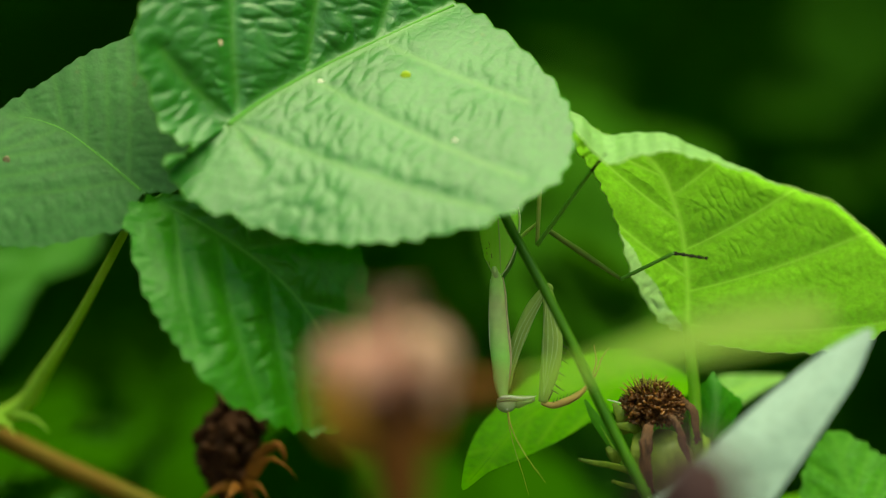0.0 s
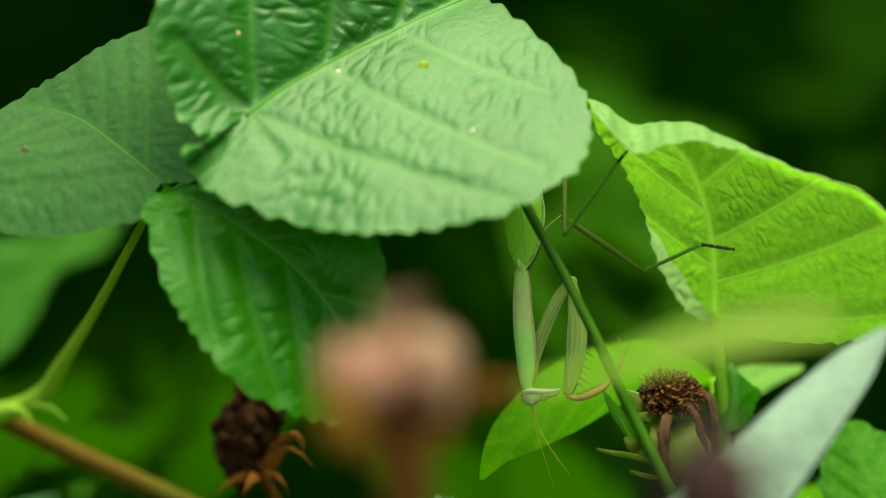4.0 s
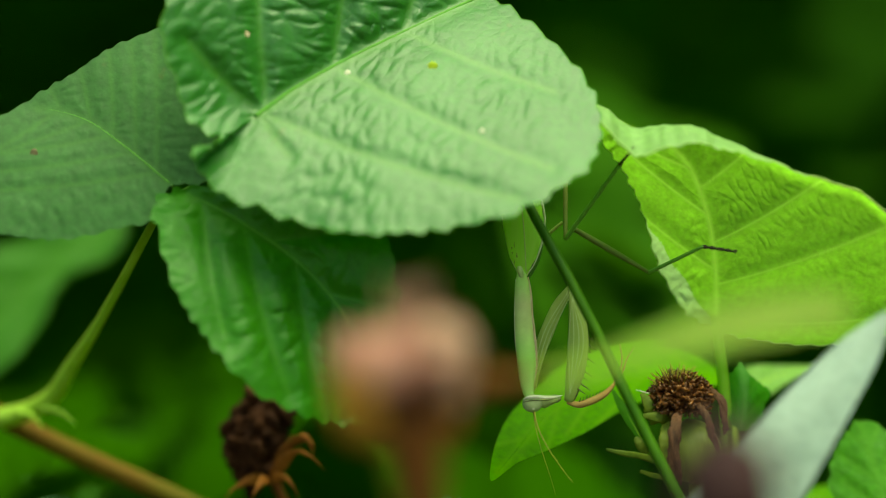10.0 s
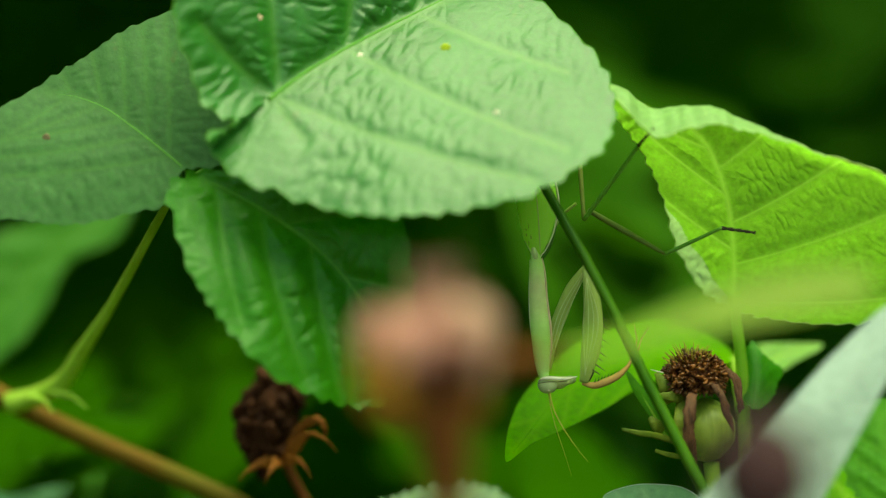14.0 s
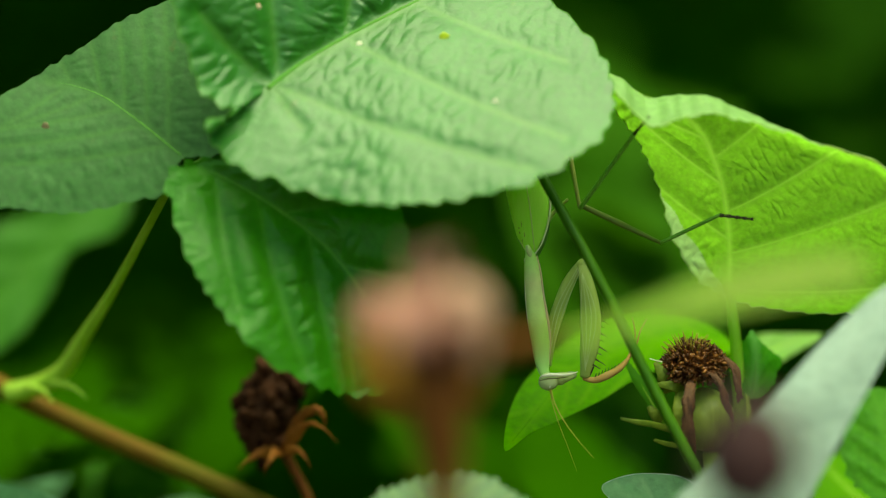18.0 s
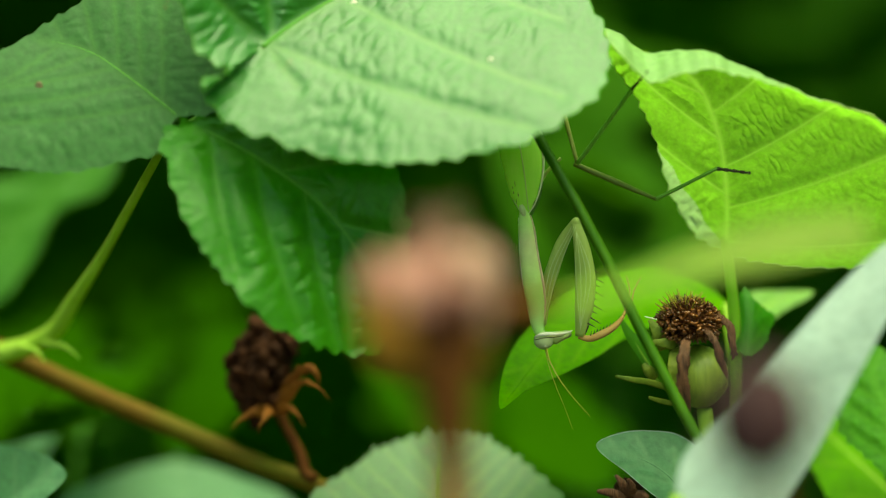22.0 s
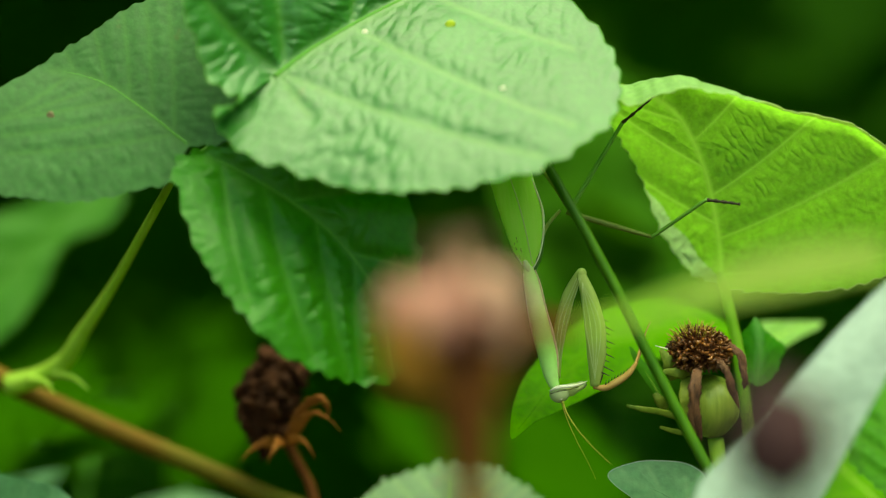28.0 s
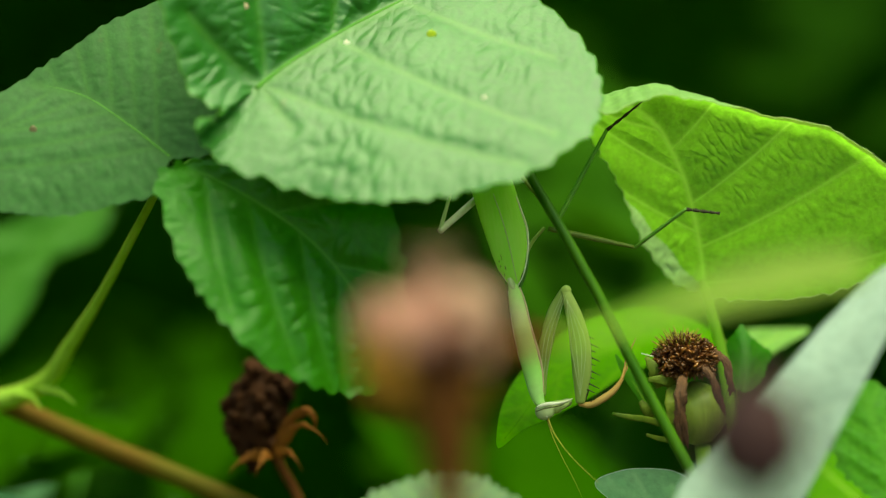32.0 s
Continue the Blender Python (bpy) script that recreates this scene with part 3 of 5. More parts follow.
# ---- dried berry ----
berry = thing("dried_berry", (-0.0292, 0.0310, 0.7447), "shrivelled dark dried bramble fruit on the reddish cane", "dried fruit")
rod("stalk", [(-0.0278, 0.0300, 0.7444), (-0.0292, 0.0310, 0.7449), (-0.0310, 0.0330, 0.7494), (-0.0335, 0.0340, 0.7540), (-0.0360, 0.0340, 0.7590)], (1.2, 1.2, 1.05, 1.0, 1.2), M_BROWNSTEM, berry, "reddish brown stalk", n=40, rough=0.1)
core = ball("core", (-0.0389, 0.0340, 0.7671), (5.8, 5.0, 9.0), M_BERRY, berry, "", lump=0.25, turn=12)
rs = random.Random(4)
bx, _, bz = (-0.0389, 0.0340, 0.7678)
drup = bmesh.new()
bmesh.ops.create_icosphere(drup, subdivisions=2, radius=0.00165)
for v in drup.verts:
    v.co *= 1 + 0.9 * noise.noise(v.co * 1100)
for i in range(95):
    h = 1 - 2 * (i + 0.5) / 95
    a = i * 2.39996
    r = math.sqrt(1 - h * h)
    if i == 0:
        first = part("drupelet", drup, M_BERRY, berry, (bx, 0.034, bz))
        data = first.data
    ob = first if i == 0 else part("drupelet", data, M_BERRY, berry, (bx, 0.034, bz))
    wob = 1 + rs.uniform(-0.2, 0.16)
    ob.location = Vector((bx + (math.cos(a) * r * 5.4 + h * 1.5) * wob / 1000, 0.034 + math.sin(a) * r * 4.8 * wob / 1000, bz - 0.0007 + h * 9.4 * wob / 1000)) - place(berry)
    ob.rotation_euler = (rs.uniform(0, 6), rs.uniform(0, 6), rs.uniform(0, 6))
    s = rs.uniform(0.6, 1.4)
    ob.scale = (s, s * rs.uniform(0.5, 1.0), s * rs.uniform(0.6, 1.3))
for tip in ([(-0.0355, 0.0280, 0.7592), (-0.0305, 0.0240, 0.7666), (-0.0280, 0.0220, 0.7676), (-0.0266, 0.0220, 0.7656), (-0.0268, 0.0240, 0.7638)], [(-0.0341, 0.0270, 0.7606), (-0.0292, 0.0220, 0.7648), (-0.0262, 0.0200, 0.7635), (-0.0238, 0.0200, 0.7609)],
            [(-0.0351, 0.0280, 0.7589), (-0.0318, 0.0240, 0.7589), (-0.0304, 0.0230, 0.7574), (-0.0294, 0.0230, 0.7554)], [(-0.0365, 0.0280, 0.7589), (-0.0376, 0.0240, 0.7576), (-0.0385, 0.0230, 0.7562), (-0.0390, 0.0230, 0.7541)],
            [(-0.0378, 0.0300, 0.7590), (-0.0409, 0.0280, 0.7579), (-0.0432, 0.0270, 0.7566), (-0.0447, 0.0260, 0.7549)]):
    rod("sepal", tip, (0.5, 0.9, 1.1, 0.7, 0.06) if len(tip) > 4 else (1.25, 1.0, 0.55, 0.2, 0.03), M_SEPAL, berry, "rusty dried sepal", n=24, sides=12, flat=0.2, rough=0.7)

# ---- faded flower standing in front ----
faded = thing("faded_flower", (-0.0019, -0.1400, 0.0), "faded pink-brown flower head on a brown stem", "flower")
rod("stem", [(-0.0019, -0.1400, 0.0), (-0.0011, -0.1400, 0.7443), (-0.0013, -0.1400, 0.7640)], (2.2, 2.2, 2.4), M_BROWNSTEM, faded, "brown stem", n=40)
rod("neck", [(-0.0013, -0.1400, 0.7637), (-0.0017, -0.1400, 0.7718), (-0.0023, -0.1400, 0.7777), (-0.0027, -0.1400, 0.7819)], (2.4, 3.2, 4.2, 5.2), M_BROWNSTEM, faded, "brown stem widening below the flower", n=24, sides=14, rough=0.1)
rod("calyx", [(-0.0027, -0.1400, 0.7797), (-0.0029, -0.1400, 0.7828), (-0.0032, -0.1400, 0.7856), (-0.0035, -0.1400, 0.7879), (-0.0036, -0.1400, 0.7895)], (2.6, 4.2, 6.6, 8.0, 7.2), M_PURPLE, faded, "purple-brown funnel-shaped calyx", n=24, sides=20, rough=0.25)
fx, fy, fz = (-0.0035, -0.1400, 0.7887)
rs = random.Random(9)
# a drooping tuft of petals to one side, a paler upright fan to the other, and thin dry tips above
def petal(root, mid, tip, wide, material, label=""):
    at = lambda q: (fx + q[0] / 1000, fy + q[1] / 1000, fz + q[2] / 1000)
    rod("petal", [at(root), at(mid), at(tip)], (0.5, wide, wide * 0.8, 0.25), material, faded, label, n=10, sides=7, flat=0.25, rough=0.35)


for i in range(70):
    a, k = rs.uniform(0, 2 * math.pi), rs.uniform(0.45, 1.0)
    c, d = math.cos(a) * k, math.sin(a) * k
    top = rs.uniform(1.8, 5.2) - 1.6 * max(0.0, -c)
    petal((-3.4 + 1.2 * c, 1.2 * d, top - 1.0), (-3.6 + 4.8 * c, 5.0 * d, top), (-3.8 + 7.4 * c + rs.uniform(-1, 1), 7.5 * d, rs.uniform(-1.8, 2.2)), rs.uniform(1.0, 2.0), M_PETAL_DARK if rs.random() < 0.12 else M_PINK)
for i in range(34):
    a, k = rs.uniform(0, 2 * math.pi), rs.uniform(0.4, 1.0)
    c, d = math.cos(a) * k, math.sin(a) * k
    top = rs.uniform(2.6, 7.0)
    petal((3.6 + 0.9 * c, 0.9 * d - 1.0, top - 2.0), (4.2 + 3.0 * c, 3.4 * d - 1.5, top), (4.4 + 4.5 * c, 5.2 * d - 1.5, top - rs.uniform(4.0, 9.5)), rs.uniform(1.0, 1.8), M_PETAL_DARK if rs.random() < 0.1 else M_TAN)
for i in range(34):
    c, y = rs.uniform(-1, 1), rs.uniform(-3.0, 1.0)
    petal((0.8 + 1.5 * c, y, 2.5), (0.8 + 4.2 * c, y - 3.5, rs.uniform(2.0, 4.5)), (0.8 + 5.6 * c + rs.uniform(-1, 1), y - 5.5, rs.uniform(-3.2, 1.2)), rs.uniform(1.0, 1.8), M_PETAL_DARK if rs.random() < 0.15 else M_PINK)
for i in range(9):
    x = rs.uniform(-3.0, 4.5)
    petal((x * 0.5, rs.uniform(-3, 2), 2.0), (x * 0.8, rs.uniform(-3, 1), 7.0), (x + rs.uniform(-1.2, 1.2), rs.uniform(-4, 1), rs.uniform(8.0, 12.5)), rs.uniform(0.45, 0.8), M_TAN, "thin dry petal tip")
# dark strip that paints the shaded gap between the two petal tufts
petal((1.0, -6.0, 1.0), (2.0, -9.0, 5.0), (1.2, -7.0, 9.0), 0.9, M_PETAL_DARK, "dark strip for the shaded gap between petals")
for c, s in [(-1.0, 0.2), (-0.95, -0.3), (-0.75, 0.6), (0.75, 0.7), (-0.6, -0.75), (-0.85, 0.0)]:
    rod("bract", [(fx + c * 3 / 1000, fy + s * 3 / 1000, fz - 0.010), (fx + c * 7.6 / 1000, fy + s * 7.6 / 1000, fz - 0.008), (fx + c * 9.0 / 1000, fy + s * 9.0 / 1000, fz - 0.004), (fx + c * 8.6 / 1000, fy + s * 8.6 / 1000, fz + 0.001)],
        (1.0, 1.8, 1.6, 0.4), M_ORANGE, faded, "rusty orange bract", n=14, flat=0.4)
rod("branch", [(-0.0031, -0.1380, 0.7843), (0.0013, -0.1360, 0.7856), (0.0069, -0.1310, 0.7862), (0.0144, -0.1240, 0.7871)], (2.4, 2.2, 1.9, 0.8), M_BROWNSTEM, faded, "brown side branch", n=24)
blade("narrow_leaf", faded, (0.0120, -0.1250, 0.7865), [(0.0, 0.0), (5.8, 0.2), (18.2, 3.0), (30.5, 5.0), (41.3, 7.3), (48.3, 9.6), (47.9, 11.9), (40.4, 12.7), (30.5, 11.2), (18.2, 6.3), (6.6, 1.7)],
      [(0.0, 0.0), (9.9, 2.3), (26.4, 6.7), (48.0, 11.1)], pairs(7, 25, 14), M_NARROW, M_VEIN_L, "narrow yellow-green leaf", teeth=0, tilt=(0.0, 0.2), quilt=0.2, bull=0, rings=16, n=120, rib=(0.6, 0.2), side_r=0)

# ---- pale leaf in front ----
pale = thing("pale_leaf_plant", (0.0335, -0.0450, 0.0), "pale blue-green smooth lance-shaped leaf", "plant")
rod("stem", [(0.0335, -0.0450, 0.0), (0.0335, -0.0450, 0.7322), (0.0386, -0.0450, 0.7481)], (1.8, 1.6, 1.2), M_PETIOLE, pale)
blade("leaf", pale, (0.0386, -0.0450, 0.7481), [(0.0, 0.0), (0.8, 5.5), (5.3, 10.9), (17.8, 23.6), (27.5, 33.6), (36.6, 41.3), (41.3, 43.8), (40.0, 38.2), (34.4, 27.3), (27.4, 15.4), (20.6, 3.6), (14.4, -3.6), (6.4, -3.6)],
      [(0.0, 0.0), (11.8, 11.8), (25.4, 25.4), (41.1, 43.6)], pairs(6, 35, 20), M_PALE, M_PALE, "pale blue-green leaf", teeth=0, tilt=(-0.1, 0.3), fold=0.2, quilt=0.06, bull=0, rings=30, n=180, rib=(0.7, 0.3), side_r=0, size=1.099, margin=(0.12, M_PALE))
bud = thing("dark_bud", (0.0427, -0.1700, 0.0), "small dark purple bud on a thin stem", "bud")
rod("stem", [(0.0427, -0.1700, 0.0), (0.0427, -0.1700, 0.7384), (0.0399, -0.1700, 0.7563), (0.0379, -0.1700, 0.7685)], (1.2, 1.1, 1.0, 1.3), M_BROWNSTEM, bud)
ball("bud_head", (0.0376, -0.1700, 0.7732), (7.0, 6.4, 7.4), M_BLACKBUD, bud, "dark purple bud", lump=0.3, seed=2)

# ---- green stem that crosses in front of the mantis ----
stalk = rod("grass_stem", [(0.0688, -0.0300, 0.0), (0.0643, -0.0250, 0.7156), (0.0462, -0.0120, 0.7583), (0.0372, -0.0110, 0.7759), (0.0276, -0.0100, 0.7958), (0.0175, -0.0070, 0.8140), (0.0133, 0.0000, 0.8227), (0.0107, 0.0080, 0.8281)],
    (2.0, 1.95, 1.75, 1.55, 1.45, 1.38, 1.2, 0.9), M_STEM, None, "upright deep green smooth stalk", n=70, sides=14)
tagged(stalk, category="stem")

# ---- leaf on which the mantis holds on ----
ROOT = (0.0559, 0.0120, 0.7776)
host = thing("thin_leaf_plant", ROOT, "bright translucent yellow-green leaf on a slender stem", "leaf")
rod("stem", [(0.0579, 0.0200, 0.7475), (0.0567, 0.0140, 0.7662), (0.0557, 0.0120, 0.7810), (0.0544, 0.0110, 0.7911), (0.0538, 0.0110, 0.7967)], (1.3, 1.25, 1.25, 1.15, 0.9), M_LEAFSTEM, host, "light green leaf stem", n=40)


LIP_X = (-30, -24, -19, -7.5, 3.7, 15, 26, 32, 42)
LIP_Z = (41.5, 40.4, 36.6, 36.2, 31.6, 26.8, 23.0, 18.0, 10.0)


def curl(X, Y, Z):
    """The upper margin arches over and droops towards the front."""
    k = spline(list(zip(LIP_X, LIP_Z)), 80)
    lip = np.interp(X, k[:, 0], k[:, 1]) + 0.16 * np.sin(X * 0.83) + 0.11 * np.sin(X * 2.1 + 1) * np.sin(X * 0.37)
    over = np.clip(Z - lip, 0, None)
    R = 2.2
    a = np.clip(over / R, 0, 2.3)
    rest = np.clip(over - 2.3 * R, 0, None)
    Z2 = np.where(over > 0, lip + R * np.sin(a) - rest * 0.7, Z)
    Y2 = np.where(over > 0, Y - R * (1 - np.cos(a)) - rest * 0.7, Y)
    return X, Y2, Z2


blade("leaf", host, (0.0543, 0.0110, 0.7911),
      [(0.0, -0.6), (-5.8, 2.8), (-10.7, 10.7), (-15.4, 23.6), (-19.9, 32.0), (-23.3, 36.0), (-25.5, 47.2), (-23.7, 50.4), (-18.2, 49.0), (-7.5, 46.0), (3.7, 38.0), (15.0, 31.2), (24.0, 27.2), (31.3, 22.6), (36.3, 17.8), (41.9, 11.4), (41.9, 6.7), (35.2, -0.6), (25.1, -3.4), (15.0, -3.6), (6.0, -2.2)],
      [(0.0, 0.0), (-0.6, 10.1), (-3.0, 22.5), (-7.5, 32.0), (-15.4, 38.2), (-23.3, 43.9)],
      [(0.15, 1, 80, 48), (0.30, 1, 74, 30), (0.52, 1, 78, 16), (0.70, 1, 70, 10), (0.02, 1, 98, 46), (0.19, -1, 49, 26), (0.40, -1, 38, 22), (0.60, -1, 36, 12)],
      M_UNDER, M_VEIN_L, "bright translucent yellow-green leaf seen from below", teeth=56, tooth=0.6, tilt=(-0.42, -0.62), bow=(0.0, 0.0, 0.0), fold=0.2,
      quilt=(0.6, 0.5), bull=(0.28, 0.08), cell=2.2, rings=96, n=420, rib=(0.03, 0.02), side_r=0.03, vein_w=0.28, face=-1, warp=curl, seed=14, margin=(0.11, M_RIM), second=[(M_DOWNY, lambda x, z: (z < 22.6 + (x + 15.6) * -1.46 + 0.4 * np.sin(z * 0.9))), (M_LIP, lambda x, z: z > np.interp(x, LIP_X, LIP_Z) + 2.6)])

# ---- dried flower head with its green seed bulb ----
knap = thing("seed_head", (0.0530, 0.0060, 0.0), "brown bristly dried flower head on a green seed bulb", "dried flower")
rod("stem", [(0.0530, 0.0060, 0.0), (0.0530, 0.0060, 0.7378), (0.0511, 0.0040, 0.7535), (0.0499, 0.0030, 0.7603)], (1.6, 1.5, 1.4, 1.6), M_PETIOLE, knap, n=30)
ball("seed_bulb", (0.0491, 0.0030, 0.7667), (5.5, 5.4, 6.2), M_BULB, knap, "pale green swollen seed bulb", lump=0.12)
kx, ky, kz = (0.0466, 0.0000, 0.7776)
ball("disc", (kx, ky, kz), (4.7, 4.4, 3.4), M_BERRY, knap, "dark brown dry disc", lump=0.2)
rs = random.Random(21)
for i in range(298):
    a, h = rs.uniform(0, 2 * math.pi), rs.uniform(-0.75, 1.0)
    r = math.sqrt(max(0.0, 1 - h * h))
    d = Vector((math.cos(a) * r, math.sin(a) * r, h))
    b = Vector((kx, ky, kz)) + Vector((d.x * 5.1, d.y * 4.8, d.z * 3.8)) / 1000
    ln = rs.uniform(0.5, 1.25) / 1000
    bend = Vector((rs.uniform(-1, 1), rs.uniform(-1, 1), rs.uniform(-1, 1))) * 0.0011
    rod("floret", [b, b + d * ln * 0.6 + bend, b + d * ln], (0.16, rs.uniform(0.18, 0.28), rs.uniform(0.22, 0.36)), M_FLORET if rs.random() < 0.55 else M_RUST, knap, n=5, sides=5, rough=0.6)
verts, faces = [], []
for i in range(900):
    a, h = rs.uniform(0, 2 * math.pi), rs.uniform(-0.8, 1.0)
    r = math.sqrt(max(0.0, 1 - h * h))
    d = Vector((math.cos(a) * r, math.sin(a) * r, h))
    b = Vector((kx, ky, kz)) + Vector((d.x * 5.0, d.y * 4.7, d.z * 3.7)) / 1000
    bend = Vector((rs.uniform(-1, 1), rs.uniform(-1, 1), rs.uniform(-1, 1))) * 0.0009
    tm, at = tube([b, b + d * 0.0006 + bend, b + d * rs.uniform(0.0006, 0.0013) + bend], (0.13, 0.15, 0.05), n=4, sides=4, smooth_path=False)
    k = len(verts)
    verts += [v.co + Vector(at) - Vector((kx, ky, kz)) for v in tm.vertices]
    faces += [tuple(k + v for v in p.vertices) for p in tm.polygons]
    bpy.data.meshes.remove(tm)
tagged(part("floret_mat", mesh_of("floret_mat", verts, faces), M_FLORET, knap, (kx, ky, kz), "dense mat of tiny dry florets"), kind="stuff")
for i in range(70):
    a, h = rs.uniform(0, 2 * math.pi), rs.uniform(0.45, 1.0)
    r = math.sqrt(max(0.0, 1 - h * h))
    d = Vector((math.cos(a) * r - 0.1, math.sin(a) * r * 0.8, h)).normalized()
    b = Vector((kx - 0.001, ky, kz)) + d * 0.0038
    rod("bristle", [b, b + d * rs.uniform(0.0014, 0.0034)], (0.17, 0.06), M_BRISTLE, knap, n=4, sides=4)
rod("bristle", [(0.0401, -0.0020, 0.7782), (0.0376, -0.0030, 0.7789)], (0.16, 0.06), M_CREAM, knap, n=4)
for pts, rad in (([(0.0459, -0.0040, 0.7745), (0.0452, -0.0060, 0.7730), (0.0448, -0.0070, 0.7692), (0.0450, -0.0060, 0.7643), (0.0455, -0.0050, 0.7609)], (0.9, 1.5, 1.1, 1.2, 0.5)),
                 ([(0.0492, -0.0040, 0.7767), (0.0512, -0.0060, 0.7740), (0.0517, -0.0060, 0.7719), (0.0527, -0.0050, 0.7694), (0.0531, -0.0040, 0.7674)], (0.8, 1.1, 0.8, 0.9, 0.3)),
                 ([(0.0516, -0.0020, 0.7788), (0.0539, -0.0040, 0.7772), (0.0543, -0.0040, 0.7748), (0.0545, -0.0040, 0.7728), (0.0551, -0.0030, 0.7708)], (0.7, 0.9, 0.8, 0.7, 0.3))):
    for j in range(4):
        shift = [Vector((rs.uniform(-0.55, 0.55), rs.uniform(-0.4, 0.4), rs.uniform(-0.5, 0.5))) / 1000 * (0.4 + 0.9 * k / 4) for k in range(len(pts))]
        rod("wilted_petal", [tuple(Vector(p) + d) for p, d in zip(pts, shift)], [r * rs.uniform(0.35, 0.8) for r in rad], M_WILT, knap, "brown shrivelled petal", n=30, sides=10, flat=0.22, rough=0.5, ring=0.08, rings=3.7)
for pts, rad in (([(0.0421, 0.0020, 0.7725), (0.0402, -0.0010, 0.7760), (0.0389, 0.0000, 0.7781)], (1.4, 1.6, 0.4)), ([(0.0447, 0.0010, 0.7726), (0.0423, -0.0020, 0.7736), (0.0390, -0.0020, 0.7738)], (0.8, 1.2, 0.4)),
                 ([(0.0441, 0.0000, 0.7726), (0.0433, -0.0030, 0.7690), (0.0431, -0.0030, 0.7651)], (1.2, 1.3, 0.6)),
                 ([(0.0449, 0.0030, 0.7636), (0.0392, 0.0000, 0.7658), (0.0346, -0.0020, 0.7667), (0.0320, -0.0020, 0.7673)], (0.4, 0.65, 0.6, 0.3)), ([(0.0450, 0.0040, 0.7613), (0.0415, 0.0020, 0.7620), (0.0387, 0.0010, 0.7629)], (0.4, 0.55, 0.3)),
                 ([(0.0406, 0.0040, 0.7668), (0.0388, 0.0020, 0.7681), (0.0378, 0.0020, 0.7694)], (1.1, 1.3, 0.5))):
    rod("bract", pts, rad, M_BRACT, knap, "yellow-green bract", n=20, sides=12, flat=0.3, rough=0.25)
blade("small_leaf", knap, (0.0420, 0.0080, 0.7643), [(0.0, 0.0), (0.2, 3.2), (-2.6, 7.6), (-6.2, 11.8), (-8.5, 14.3), (-7.4, 10.6), (-4.0, 5.2)], [(0.0, 0.0), (-4.5, 7.8), (-8.3, 13.9)], [], M_EDGE, M_VEIN_L, "small folded green leaf",
      teeth=0, fold=0.6, quilt=0.1, bull=0, rings=10, n=60, rib=(0.4, 0.15))
blade("small_leaf", knap, (0.0590, 0.0100, 0.7709), [(0.0, -0.6), (-2.2, 2.6), (-2.8, 6.0), (-2.6, 9.2), (-0.9, 11.2), (0.6, 12.9), (1.5, 12.0), (2.7, 10.2), (4.6, 8.6), (6.4, 7.0), (5.5, 4.4), (3.6, 0.8)], [(0.0, 0.0), (0.9, 5.6), (0.7, 12.6)], pairs(3, 40, 6), M_DARK, M_VEIN_D, "dark green toothed leaf",
      teeth=13, tooth=0.5, tilt=(0, 0.4), fold=1.1, quilt=0.3, bull=0.15, cell=2.0, rings=16, n=110, rib=(0.4, 0.15), side_r=0)

# ---- leaves lower down ----
low = thing("low_leaf_plant", (0.0607, 0.0340, 0.0), "bright smooth green leaf below the mantis", "leaf")
rod("stem", [(0.0607, 0.0340, 0.0), (0.0607, 0.0340, 0.7342), (0.0616, 0.0320, 0.7626), (0.0573, 0.0300, 0.7800)], (1.4, 1.3, 1.2, 1.0), M_PETIOLE, low, n=30)
blade("leaf", low, (0.0573, 0.0300, 0.7800), [(0.0, 0.0), (-6.4, -3.3), (-18.1, -5.0), (-28.6, -10.3), (-36.8, -13.8), (-43.2, -16.3), (-47.7, -19.1), (-47.5, -15.5), (-45.5, -9.7), (-40.3, -3.3), (-32.1, 2.6), (-21.6, 6.1), (-13.4, 7.0), (-5.3, 4.9)],
      [(0.0, 0.0), (-14.6, 0.8), (-32.1, -3.9), (-46.1, -17.5)], pairs(5, 40, 18), M_SOFT, M_SOFT, "bright smooth green leaf", teeth=0, tilt=(0.1, 1.3), quilt=0.25, bull=0, rings=30, n=160, rib=(0.3, 0.15), side_r=0)
blade("leaf", low, (0.0626, 0.0400, 0.7763), [(0.0, -1.6), (-2.0, 2.0), (0.4, 5.2), (7.3, 6.0), (13.0, 5.9), (14.9, 5.7), (14.6, 5.0), (12.6, 3.8), (9.4, 2.2), (5.0, -0.4)], [(0.0, 0.0), (7.5, 3.8), (14.6, 5.4)], pairs(3, 40, 8), M_LIME, M_VEIN_L, "small bright green leaf",
      teeth=0, tilt=(0, 0.4), quilt=0.2, bull=0, rings=14, n=80, rib=(0.4, 0.2), side_r=0)

shrub = thing("low_bramble", (-0.0027, 0.0100, 0.0), "low bramble sprig with grey-green toothed leaves", "bramble")
rod("stem", [(-0.0027, 0.0100, 0.0), (-0.0027, 0.0100, 0.7036), (-0.0021, 0.0080, 0.7241)], (1.6, 1.4, 1.2), M_CANE, shrub)
